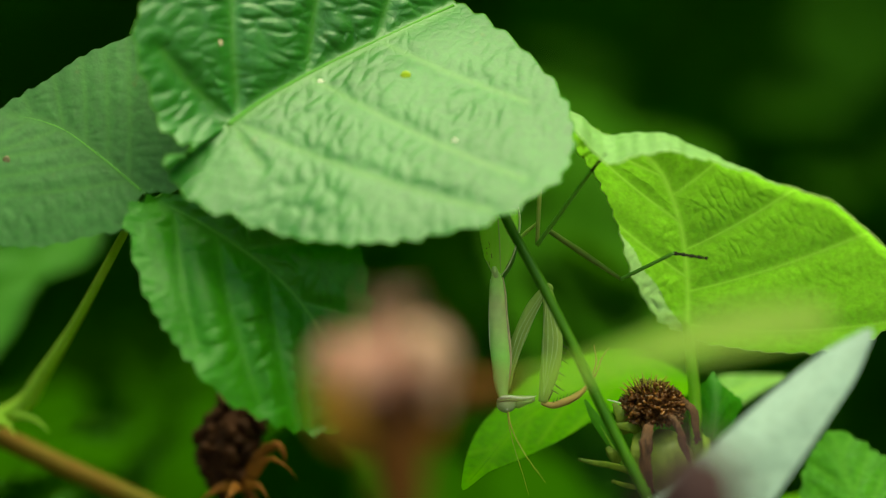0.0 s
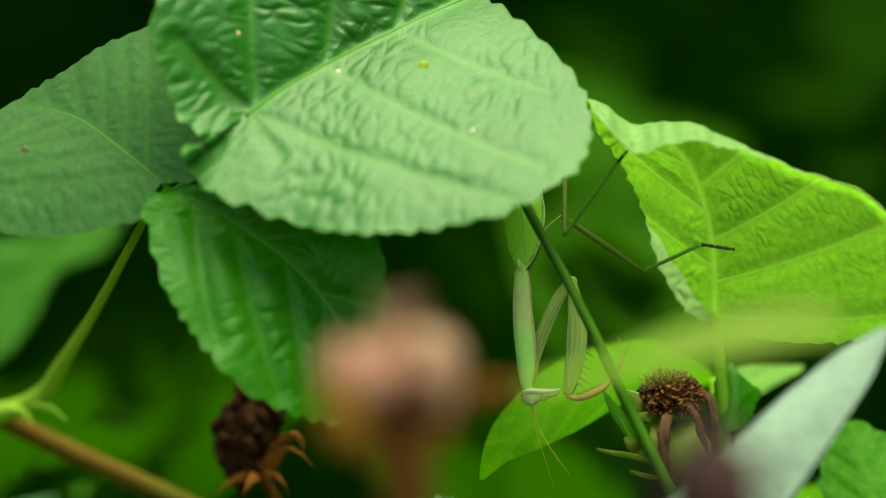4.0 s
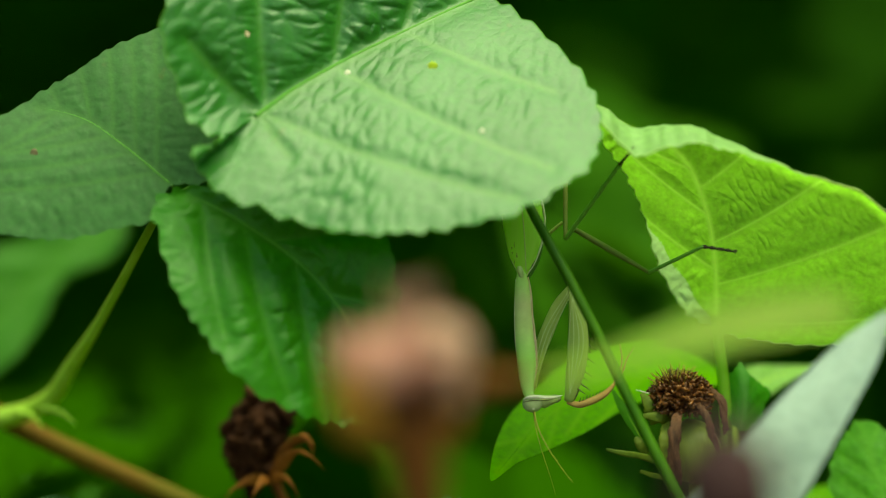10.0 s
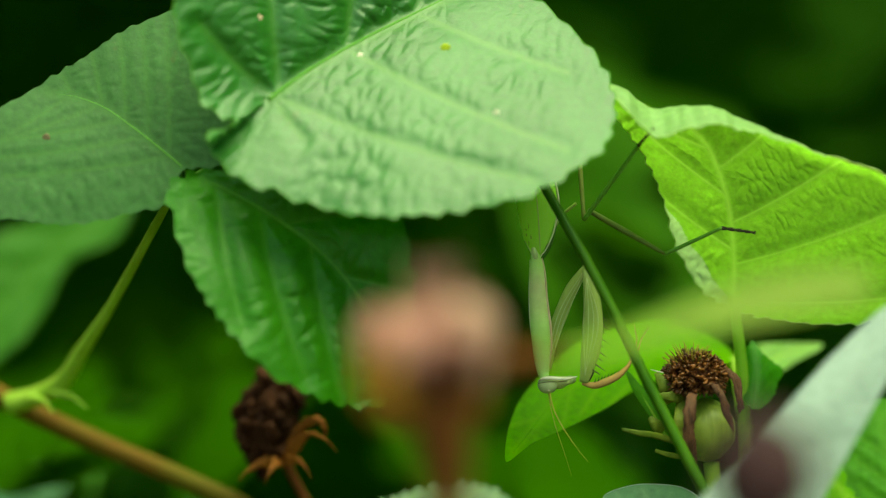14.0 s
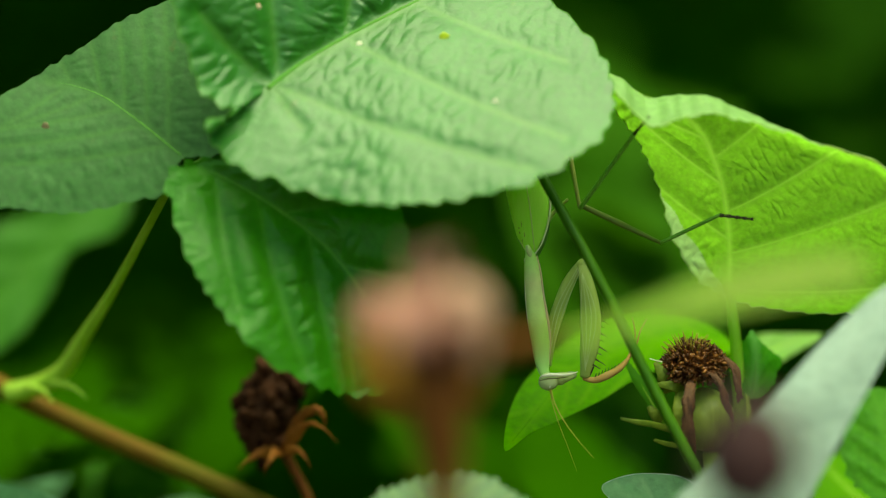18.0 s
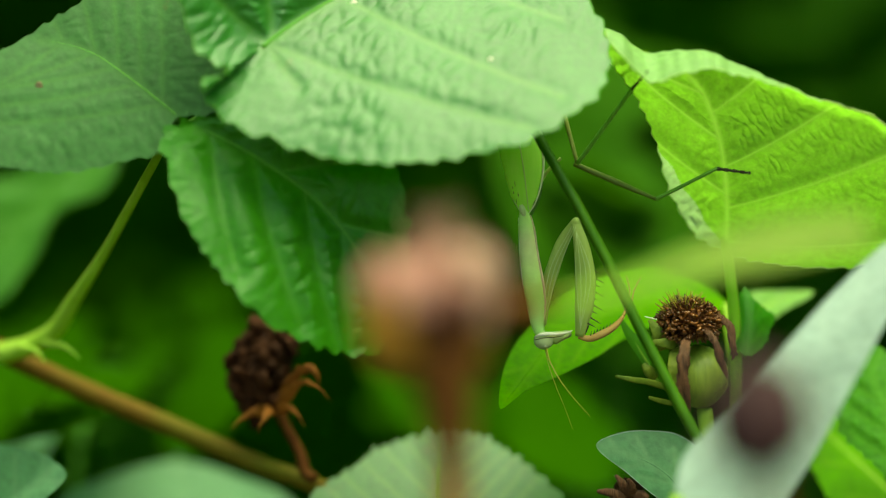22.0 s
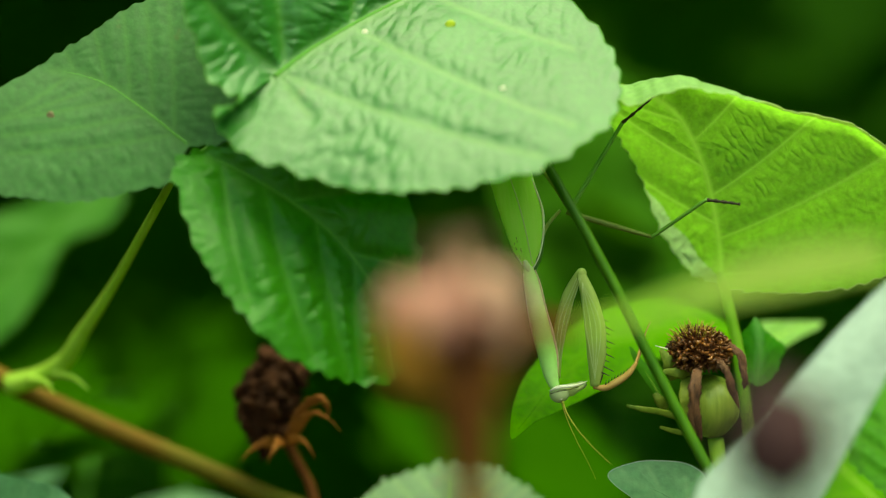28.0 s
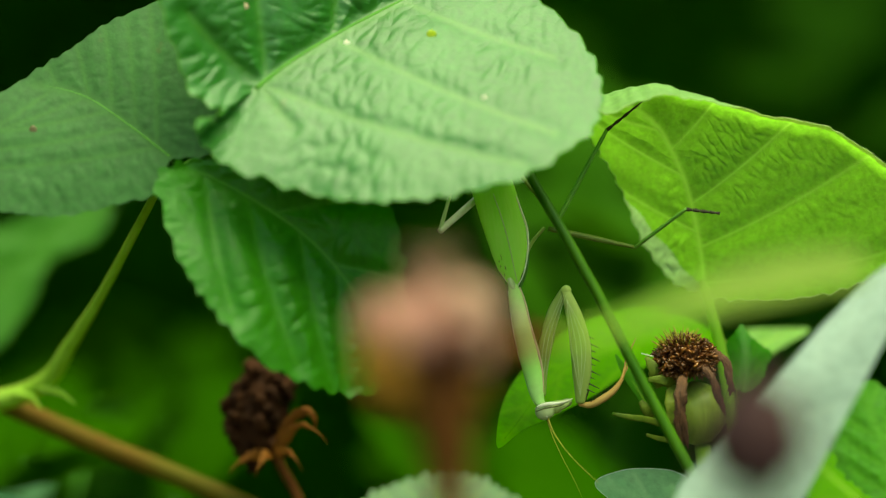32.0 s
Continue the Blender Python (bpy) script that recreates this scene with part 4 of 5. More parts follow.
blade("leaf", shrub, (-0.0016, 0.0080, 0.7224), [(0.0, 0.0), (-12.0, 1.1), (-22.2, 6.0), (-28.0, 13.0), (-25.6, 17.6), (-18.7, 21.9), (-12.0, 26.0), (-4.0, 28.3), (4.5, 29.0), (11.0, 26.6), (17.8, 22.0), (23.0, 17.0), (24.0, 10.1), (13.1, 1.1)], [(0.0, 0.0), (-0.6, 13.4), (0.6, 29.0)], pairs(6, 55, 32), M_BIG, M_VEIN,
      "grey-green toothed bramble leaf", teeth=46, tooth=1.3, tilt=(0.02, 1.0), bow=(0.002, 0, 0.0), quilt=0.06, bull=0.1, side_r=0, size=1.06, rings=44, n=260, seed=31)
smooth_sprig = thing("glaucous_sprig", (0.0524, 0.0000, 0.0), "small blue-green smooth leaves low on a sprig", "leaf")
rod("stem", [(0.0524, 0.0000, 0.0), (0.0524, 0.0000, 0.7165), (0.0496, 0.0000, 0.7462)], (1.3, 1.2, 0.9), M_PETIOLE, smooth_sprig)
blade("leaf", smooth_sprig, (0.0496, 0.0000, 0.7468), [(0.0, -8.2), (-8.8, -3.8), (-14.8, 1.1), (-20.9, 7.0), (-15.9, 9.0), (-10.4, 9.3), (-4.9, 8.5), (0.5, 3.8), (2.7, -2.7)], [(0.0, -8.2), (-8.2, 1.6), (-20.7, 7.0)], pairs(4, 40, 10), M_BLUE, M_BLUE, "smooth blue-green leaf", teeth=0, tilt=(0, 0.3), fold=0.15, quilt=0.2, bull=0, rings=18, n=120, rib=(0.4, 0.15), side_r=0, margin=(0.07, M_PALE))
husk = thing("dried_bud", (0.0340, 0.0050, 0.0), "small dark brown shrivelled bud on a thin stalk", "dried bud")
rod("stalk", [(0.0340, 0.0050, 0.0), (0.0342, 0.0050, 0.7268), (0.0347, 0.0050, 0.7407)], (1.2, 1.1, 0.9), M_BROWNSTEM, husk, n=20)
ball("husk", (0.0351, 0.0050, 0.7429), (3.2, 3.0, 3.4), M_BERRY, husk, "dark dried husk", lump=0.5, seed=6)
for pts in ([(0.0347, 0.0030, 0.7420), (0.0315, 0.0010, 0.7441), (0.0285, 0.0000, 0.7447)], [(0.0350, 0.0030, 0.7431), (0.0335, 0.0010, 0.7461), (0.0322, 0.0010, 0.7477)], [(0.0350, 0.0030, 0.7431), (0.0352, 0.0000, 0.7457), (0.0345, -0.0010, 0.7472)], [(0.0355, 0.0030, 0.7426), (0.0376, 0.0010, 0.7439), (0.0386, 0.0000, 0.7435)]):
    rod("sepal", pts, (0.7, 1.1, 0.3), M_WILT, husk, "rusty dried sepal", n=16, sides=10, flat=0.35, rough=0.35)
dock = thing("broad_leaf_plant", (-0.0617, 0.0780, 0.0), "pale green broad leaves low beneath the cane", "plant")
rod("stem", [(-0.0617, 0.0780, 0.0), (-0.0617, 0.0780, 0.6905), (-0.0590, 0.0760, 0.7137)], (1.6, 1.4, 1.1), M_PETIOLE, dock)
blade("leaf", dock, (-0.0590, 0.0760, 0.7137), [(0.0, 0.0), (-20.3, 3.8), (-33.0, 15.2), (-28.8, 20.5), (-17.8, 25.2), (-3.4, 28.2), (11.8, 24.4), (22.8, 19.7), (27.9, 12.7), (16.5, 2.5)], [(0.0, 0.0), (-1.3, 14.0), (-3.2, 29.9)], pairs(5, 50, 24), M_BLUE, M_BLUE, "pale green broad leaf", teeth=0, tilt=(0, 0.6), quilt=0.3, bull=0, rings=20, n=120, rib=(0.6, 0.3), side_r=0)
blade("leaf", dock, (-0.1137, 0.1100, 0.7139), [(0.0, 0.0), (-8.1, 16.2), (-9.4, 35.0), (0.0, 45.1), (9.4, 46.1), (18.9, 42.4), (19.5, 35.0), (13.5, 21.6), (8.1, 8.1)], [(0.0, 0.0), (2.7, 24.2), (8.1, 45.5)], pairs(4, 45, 18), M_BLUE, M_BLUE, "pale green broad leaf", teeth=0, tilt=(0, 0.4), quilt=0.3, bull=0, rings=18, n=100, rib=(0.5, 0.3), side_r=0)
rod("leaf_stalk", [(-0.0617, 0.0780, 0.6968), (-0.0906, 0.1000, 0.7021), (-0.1137, 0.1100, 0.7139)], (1.2, 1.0, 0.9), M_PETIOLE, dock)
side = thing("side_leaf_plant", (-0.0959, 0.0160, 0.0), "folded green leaf on a low shoot beside the cane", "leaf")
rod("stem", [(-0.0959, 0.0160, 0.0), (-0.0959, 0.0160, 0.7024), (-0.0968, 0.0150, 0.7264)], (1.4, 1.3, 1.0), M_PETIOLE, side)
blade("leaf", side, (-0.0968, 0.0150, 0.7264), [(0.0, 0.0), (-10.2, 10.2), (-9.1, 23.8), (0.0, 27.2), (6.4, 26.0), (16.4, 22.9), (19.0, 20.4), (14.7, 14.7), (9.1, 5.7)], [(0.0, 0.0), (5.7, 11.3), (17.0, 22.1)], pairs(4, 50, 16), M_BLUE, M_BLUE, "folded green leaf", teeth=16, tooth=0.4, tilt=(0, 0.3), fold=-0.4, quilt=0.3, bull=0.1, rings=24, n=140, seed=47, side_r=0.08, rib=(0.4, 0.2))
edge = thing("edge_bramble", (0.0968, 0.0140, 0.0), "green toothed bramble leaves at the thicket's edge", "bramble")
rod("stem", [(0.0968, 0.0140, 0.0), (0.0968, 0.0140, 0.7141), (0.0946, 0.0140, 0.7368)], (1.6, 1.4, 1.2), M_CANE, edge)
blade("leaf", edge, (0.0946, 0.0140, 0.7368), [(0.0, 0.0), (-9.1, 11.3), (-14.7, 17.0), (-16.4, 22.6), (-13.6, 31.7), (-10.2, 35.1), (-2.3, 31.7), (6.8, 22.6), (9.1, 9.1)], [(0.0, 0.0), (-4.5, 15.8), (-10.0, 34.8)], pairs(5, 45, 16), M_EDGE, M_VEIN, "green toothed bramble leaf", teeth=30, tooth=1.0, tilt=(0, 0.25), fold=0.2, quilt=0.3, bull=0.2, rings=26, n=140, seed=41)
blade("leaf", edge, (0.0952, 0.0300, 0.7371), [(0.0, -2.3), (-11.7, -1.2), (-18.7, 7.0), (-20.4, 15.2), (-15.2, 19.3), (-7.0, 15.2), (0.0, 9.3)], [(0.0, 0.0), (-9.3, 9.3), (-17.5, 17.5)], pairs(3, 45, 12), M_SOFT, M_VEIN_L, "yellow-green lit leaf", teeth=18, tooth=0.8, tilt=(0, 1.0), quilt=0.3, bull=0.1, rings=16, n=90, seed=43, rib=(0.5, 0.2), side_r=0)

# ---- mantis ----
WAIST = (0.0146, 0.0000, 0.7993)
mantis = thing("mantis", WAIST, "green praying mantis hanging head down among leaves", "mantis")
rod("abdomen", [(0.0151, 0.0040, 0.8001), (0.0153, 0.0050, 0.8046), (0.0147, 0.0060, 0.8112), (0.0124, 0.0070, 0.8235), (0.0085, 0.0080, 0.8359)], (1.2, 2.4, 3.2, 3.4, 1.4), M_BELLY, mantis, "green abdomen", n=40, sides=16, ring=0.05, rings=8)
rod("wing", [(0.0147, -0.0006, 0.7991), (0.0148, -0.0008, 0.8010), (0.0148, -0.0010, 0.8040), (0.0147, -0.0010, 0.8083), (0.0138, -0.0005, 0.8144), (0.0115, 0.0010, 0.8255), (0.0073, 0.0040, 0.8400)], (0.5, 2.55, 3.5, 4.0, 4.14, 4.17, 4.1, 4.04, 3.8, 3.1, 2.4, 1.7, 1.0), M_WING, mantis, "leaf-green folded wing", n=60, sides=28, flat=0.35)
rod("wing", [(0.0154, 0.0015, 0.7991), (0.0163, 0.0015, 0.8012), (0.0169, 0.0020, 0.8045), (0.0168, 0.0020, 0.8089), (0.0157, 0.0020, 0.8156), (0.0128, 0.0030, 0.8267), (0.0093, 0.0050, 0.8401)], (0.4, 1.1, 1.7, 2.2, 2.7, 2.6, 1.0), M_WING, mantis, "", n=54, sides=18, flat=0.7)
rod("wing_vein", [(0.0156, -0.0017, 0.8001), (0.0153, -0.0023, 0.8028), (0.0149, -0.0028, 0.8067), (0.0141, -0.0030, 0.8121), (0.0129, -0.0024, 0.8176)], (0.06, 0.08, 0.10, 0.10, 0.08), M_RIDGE, mantis, "pale wing vein", n=30, sides=6)
rod("wing_edge", [(0.0154, -0.0005, 0.7990), (0.0167, -0.0008, 0.8008), (0.0176, -0.0010, 0.8029), (0.0184, -0.0012, 0.8061), (0.0187, -0.0012, 0.8100), (0.0178, -0.0010, 0.8144), (0.0161, 0.0000, 0.8210)], (0.1, 0.14, 0.2, 0.22, 0.22, 0.18, 0.12), M_CREAM, mantis, "cream wing edge", n=36, sides=8)
rod("wing_edge", [(0.0141, -0.0008, 0.7996), (0.0127, -0.0010, 0.8022), (0.0116, -0.0010, 0.8060), (0.0107, -0.0010, 0.8110), (0.0098, -0.0006, 0.8160)], (0.1, 0.16, 0.2, 0.2, 0.14), M_RIDGE, mantis, "pale front edge of the wing", n=30, sides=8)
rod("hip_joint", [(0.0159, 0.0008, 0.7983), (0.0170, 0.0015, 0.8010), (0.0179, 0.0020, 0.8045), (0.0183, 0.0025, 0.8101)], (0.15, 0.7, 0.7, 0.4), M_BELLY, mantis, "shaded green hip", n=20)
rg = random.Random(12)
for i in range(6):
    x, z = 0.0134 + rg.uniform(-0.0009, 0.0008), 0.8012 + 0.0007 * i + rg.uniform(-0.0004, 0.0004)
    rod("wing_speck", [(x, -0.0026, z), (x - 0.0001, -0.0026, z + rg.uniform(0.0003, 0.0012))], (rg.uniform(0.04, 0.09), 0.03), M_SPINE, mantis, "", n=4, sides=5)
rod("prothorax", [(0.0145, -0.0005, 0.8005), (0.0148, -0.0009, 0.7988), (0.0150, -0.0010, 0.7968), (0.0156, -0.0010, 0.7908), (0.0162, -0.0010, 0.7856), (0.0167, -0.0010, 0.7820), (0.0169, -0.0010, 0.7790), (0.0172, -0.0010, 0.7768), (0.0176, -0.0010, 0.7757)], (0.6, 1.4, 1.62, 1.78, 1.86, 1.92, 1.85, 1.5, 0.85), M_THORAX, mantis, "pale green long thorax with a peach front", n=56, sides=18, flat=0.65)
rod("thorax_edge", [(0.0160, -0.0008, 0.7990), (0.0166, -0.0012, 0.7966), (0.0172, -0.0013, 0.7916), (0.0182, -0.0013, 0.7856), (0.0185, -0.0013, 0.7823), (0.0182, -0.0012, 0.7782)], (0.14, 0.2, 0.24, 0.26, 0.24, 0.14), M_ROSE, mantis, "rosy thorax edge", n=36, sides=8)
rod("thorax_edge", [(0.0137, -0.0005, 0.7985), (0.0137, -0.0010, 0.7952), (0.0139, -0.0010, 0.7902), (0.0146, -0.0010, 0.7842), (0.0155, -0.0010, 0.7804), (0.0168, -0.0010, 0.7765)], (0.08, 0.12, 0.13, 0.13, 0.12, 0.08), M_CREAM, mantis, "", n=36, sides=8)
rod("collar", [(0.0142, -0.0012, 0.8010), (0.0145, -0.0014, 0.7999), (0.0148, -0.0012, 0.7988)], (0.4, 0.65, 0.4), M_RIDGE, mantis, "pale neck joint", n=12)
head = ball("head", (0.0200, -0.0008, 0.7751), (3.1, 1.6, 1.15), M_HEAD, mantis, "pale green triangular head", turn=-10)
ball("eye", (0.0181, -0.0018, 0.7746), (1.95, 1.7, 1.75), M_EYE, head, "pale green bulging eye", turn=-6)
ball("eye", (0.0224, 0.0002, 0.7756), (1.3, 1.0, 0.85), M_EYE, head, "", turn=-8)
rod("head_stripe", [(0.0163, -0.0024, 0.7753), (0.0172, -0.0034, 0.7758), (0.0186, -0.0036, 0.7760), (0.0203, -0.0030, 0.7759), (0.0222, -0.0020, 0.7760), (0.0238, -0.0010, 0.7764)], (0.14, 0.3, 0.36, 0.28, 0.2, 0.08), M_CREAM, head, "cream stripe", n=24, sides=8, flat=0.5)
rod("head_line", [(0.0163, -0.0030, 0.7748), (0.0178, -0.0038, 0.7752), (0.0197, -0.0034, 0.7753), (0.0219, -0.0022, 0.7755)], (0.06, 0.11, 0.11, 0.06), M_SPINE, head, "dark line under the stripe", n=20, sides=6, flat=0.5)
ball("mouth", (0.0203, -0.0010, 0.7744), (1.1, 0.9, 0.6), M_FORELEG, head, "small mouthparts")
ball("ocellus", (0.0183, -0.0030, 0.7737), (0.3, 0.25, 0.3), M_CREAM, head, "pale shining dot")
rod("antenna", [(0.0185, -0.0025, 0.7734), (0.0190, -0.0030, 0.7711), (0.0205, -0.0040, 0.7679), (0.0235, -0.0050, 0.7636), (0.0265, -0.0060, 0.7601)], (0.15, 0.11, 0.08, 0.05, 0.03), M_BRISTLE, head, "thin antenna", n=28, sides=6)
rod("antenna", [(0.0183, -0.0010, 0.7733), (0.0190, -0.0010, 0.7699), (0.0204, -0.0010, 0.7655), (0.0221, -0.0010, 0.7611), (0.0235, -0.0010, 0.7571)], (0.1, 0.07, 0.05, 0.035, 0.02), M_BRISTLE, head, n=28, sides=6)

fore = rod("foreleg", [(0.0181, 0.0010, 0.7775), (0.0186, 0.0015, 0.7825), (0.0203, 0.0010, 0.7885), (0.0227, 0.0000, 0.7946), (0.0247, -0.0010, 0.7977)], (0.7, 1.2, 1.35, 1.25, 0.7), M_FORELEG, mantis, "olive spined foreleg", n=34, sides=14, flat=0.5)
rod("femur", [(0.0246, -0.0010, 0.7979), (0.0254, -0.0015, 0.7946), (0.0263, -0.0020, 0.7881), (0.0261, -0.0020, 0.7815), (0.0251, -0.0015, 0.7753)], (0.8, 1.6, 2.05, 1.85, 0.85), M_FORELEG, fore, "", n=36, sides=16, flat=0.55)
ball("knee", (0.0249, -0.0008, 0.7974), (1.05, 0.9, 1.0), M_FORELEG, fore)
for dx in (-0.8, 0.0, 0.8):
    rod("ridge", [(0.0184 + dx * 0.0005, -0.0003, 0.7800), (0.0205 + dx * 0.0010, -0.0006, 0.7885), (0.0243 + dx * 0.0005, -0.0020, 0.7966)], (0.05, 0.09, 0.05), M_RIDGE, fore, n=16, sides=5)
for dx in (-12, -4, 5, 13):
    rod("ridge", [(0.0247, -0.0030, 0.7957), (0.0258 + dx * 0.00011, -0.0033, 0.7881), (0.0252, -0.0026, 0.7766)], (0.04, 0.07, 0.04), M_RIDGE, fore, n=16, sides=5)
for i in range(9):
    x, _, zz = (0.0280, -0.0020, 0.7883)
    zz -= i * 0.00130
    x -= 0.00013 * max(0, i - 2) * 1.3
    ln = (0.0020 if i % 2 else 0.0012)
    rod("spine", [(x - 0.0004, -0.002, zz), (x + ln, -0.0022, zz - ln * 0.75)], (0.22, 0.05), M_SPINE, fore, n=4, sides=5)
tib = rod("tibia", [(0.0249, -0.0010, 0.7752), (0.0268, -0.0015, 0.7748), (0.0295, -0.0020, 0.7757), (0.0320, -0.0020, 0.7772), (0.0337, -0.0020, 0.7791)], (0.45, 0.68, 0.74, 0.62, 0.32), M_TIBIA, fore, "orange-brown tibia", n=28, sides=12)
for i in range(9):
    x0, _, z0 = (0.0272, -0.0020, 0.7756)
    rod("spine", [(x0 + i * 0.00062, -0.002, z0 + i * 0.00026 - 0.0002 * (i < 2)), (x0 + i * 0.00062 + 0.0002, -0.0022, z0 + i * 0.00026 + 0.0007)], (0.14, 0.03), M_SPINE, fore, n=4, sides=5)
rod("claw", [(0.0252, -0.0010, 0.7749), (0.0264, -0.0015, 0.7765), (0.0271, -0.0020, 0.7778)], (0.5, 0.3, 0.05), M_SPINE, fore, "dark claw")
rod("tarsus", [(0.0336, -0.0010, 0.7790), (0.0346, 0.0000, 0.7812), (0.0351, 0.0000, 0.7836), (0.0345, 0.0000, 0.7869)], (0.25, 0.2, 0.16, 0.08), M_TIBIA, fore, "", n=20, sides=6, ring=0.2, rings=5)
rod("tarsus", [(0.0339, 0.0010, 0.7790), (0.0355, 0.0010, 0.7819), (0.0361, 0.0010, 0.7841), (0.0375, 0.0010, 0.7866)], (0.25, 0.2, 0.16, 0.08), M_TIBIA, fore, "", n=20, sides=6, ring=0.2, rings=5)
fore2 = rod("foreleg", [(0.0177, 0.0030, 0.7774), (0.0173, 0.0040, 0.7824), (0.0164, 0.0040, 0.7890), (0.0159, 0.0030, 0.7957)], (0.7, 1.0, 1.1, 0.6), M_FORELEG, mantis, "", n=30, sides=12, flat=0.5)
rod("femur", [(0.0160, 0.0040, 0.7955), (0.0167, 0.0050, 0.7890), (0.0173, 0.0050, 0.7823), (0.0180, 0.0040, 0.7768)], (0.6, 1.3, 1.2, 0.6), M_FORELEG, fore2, "", n=30, sides=12, flat=0.5)


def bone(name, length, radii, material, parent, label="", **kw):
    """A limb segment along its own +x from the origin, length in mm."""
    me, _ = tube([(0, 0, 0), (length / 2000, 0, 0), (length / 1000, 0, 0)], radii, **{"n": 20, "sides": 10, **kw})
    ob = new(name, me)
    me.materials.append(material)
    ob.parent = parent
    return tagged(ob, label)


femur_a = bone("thigh", 17.6, (0.34, 0.62, 0.5), M_LEG, mantis, "thin olive middle leg", n=16)
SHIN_A, SHIN_B, FOOT_B = 14.2, 19.0, 9.6
tibia_a = bone("shin", SHIN_A + 0.3, (0.4, 0.37, 0.34), M_LEGGREEN, mantis)
tarsus_a = bone("foot", 6.6, (0.34, 0.30, 0.27), M_TARSUS, mantis, "dark foot", ring=0.2, rings=4.3, n=30)
femur_b = bone("thigh", 16.0, (0.4, 0.46, 0.5), M_LEGTAN, mantis)
tibia_b = bone("shin", SHIN_B + 1.1, (0.46, 0.42, 0.36), M_LEGGREEN, mantis)
tarsus_b = bone("foot", FOOT_B, (0.32, 0.26, 0.14), M_TARSUS, mantis, "", ring=0.22, rings=4.3, n=30)
femur_c = bone("thigh", 14.0, (0.62, 0.74, 0.72), M_CREAM, mantis)
tibia_c = bone("shin", 14.0, (0.4, 0.34, 0.32), M_RIDGE, mantis)
rod("hip", [(0.0167, 0.0030, 0.8018), (0.0194, 0.0020, 0.8073), (0.0222, 0.0010, 0.8100)], (0.6, 0.4, 0.3), M_FORELEG, mantis)

# ---- sprigs of the thicket behind, each a stem with its leaves ----
def leaf_mesh(length, width, seed):
    o, m = ovate(length, width)
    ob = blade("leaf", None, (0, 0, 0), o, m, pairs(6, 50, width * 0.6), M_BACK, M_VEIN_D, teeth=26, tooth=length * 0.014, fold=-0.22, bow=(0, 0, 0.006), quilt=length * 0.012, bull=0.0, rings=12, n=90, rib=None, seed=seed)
    me = ob.data
    bpy.data.objects.remove(ob)
    return me


BACK_LEAVES = [leaf_mesh(46, 34, 51), leaf_mesh(38, 30, 52), leaf_mesh(52, 30, 53)]
# the same kind of leaf in the lit colour, for brighter background patches
LIT_LEAVES = [leaf_mesh(48, 32, 54), leaf_mesh(36, 28, 55), leaf_mesh(50, 36, 56)]
for me in LIT_LEAVES:
    me.materials[0] = M_BACK_LIT


def sprig(foot, leaves, label, size=1.0, seed=0, leaf=None):
    """A thin stem from the ground with leaves at given places; each leaf a part on its own stalk."""
    rg = random.Random(seed)
    ob = thing("thicket_sprig", (foot[0], foot[1], 0.0), label, "bramble", "thicket sprigs")
    top = max(p[2] for p in leaves)
    mx, my = sum(p[0] for p in leaves) / len(leaves), sum(p[1] for p in leaves) / len(leaves)
    axis = [(foot[0], foot[1], 0.0), (foot[0] * 0.6 + mx * 0.4, foot[1] + 0.04, top * 0.55), (mx, my + 0.05, top * 0.9), (mx + 0.01, my + 0.06, top)]
    rod("stem", axis, (2.0, 1.7, 1.3, 0.8), M_VEIN_D, ob, n=30)
    path = spline(axis, 60)
    for p in leaves:
        q = path[int(np.argmin(np.abs(path[:, 2] - (p[2] - 0.012))))]
        rod("leaf_stalk", [tuple(q), ((q[0] + p[0]) / 2, (q[1] + p[1]) / 2, (q[2] + p[2]) / 2 + 0.004), p], (0.8, 0.7, 0.6), M_VEIN_D, ob, n=10, sides=6)
        lf = part("leaf", (leaf or BACK_LEAVES)[rg.randrange(3)], M_BACK, ob, p)
        away = math.atan2(p[0] - q[0], 0.02)
        lf.rotation_euler = (radians(rg.uniform(-75, -15)), radians(rg.uniform(-35, 35)) + away * 0.6, radians(rg.uniform(-60, 60)))
        k = size * rg.uniform(0.75, 1.25)
        lf.scale = (k, k, k)
    return ob


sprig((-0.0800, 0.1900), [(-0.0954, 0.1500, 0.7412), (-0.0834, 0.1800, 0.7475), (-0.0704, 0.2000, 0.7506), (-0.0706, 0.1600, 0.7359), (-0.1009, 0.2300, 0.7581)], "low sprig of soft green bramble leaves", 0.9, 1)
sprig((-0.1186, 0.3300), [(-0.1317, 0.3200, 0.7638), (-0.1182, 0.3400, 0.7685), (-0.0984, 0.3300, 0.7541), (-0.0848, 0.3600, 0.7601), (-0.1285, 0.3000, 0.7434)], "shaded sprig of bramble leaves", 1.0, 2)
sprig((0.0495, 0.2300), [(0.0610, 0.2200, 0.7950), (0.0518, 0.2400, 0.8051), (0.0560, 0.2300, 0.7872), (0.0479, 0.2300, 0.7711), (0.0480, 0.2200, 0.8110), (0.0585, 0.2100, 0.8010), (0.0445, 0.2350, 0.8170)], "sprig of soft green bramble leaves", 1.0, 3, LIT_LEAVES)
sprig((0.0560, 0.3400), [(0.0450, 0.3300, 0.7700), (0.0550, 0.3400, 0.7750), (0.0650, 0.3300, 0.7680), (0.0500, 0.3500, 0.7900), (0.0610, 0.3400, 0.7950)], "upright sprig of green bramble leaves further back", 1.1, 31, LIT_LEAVES)
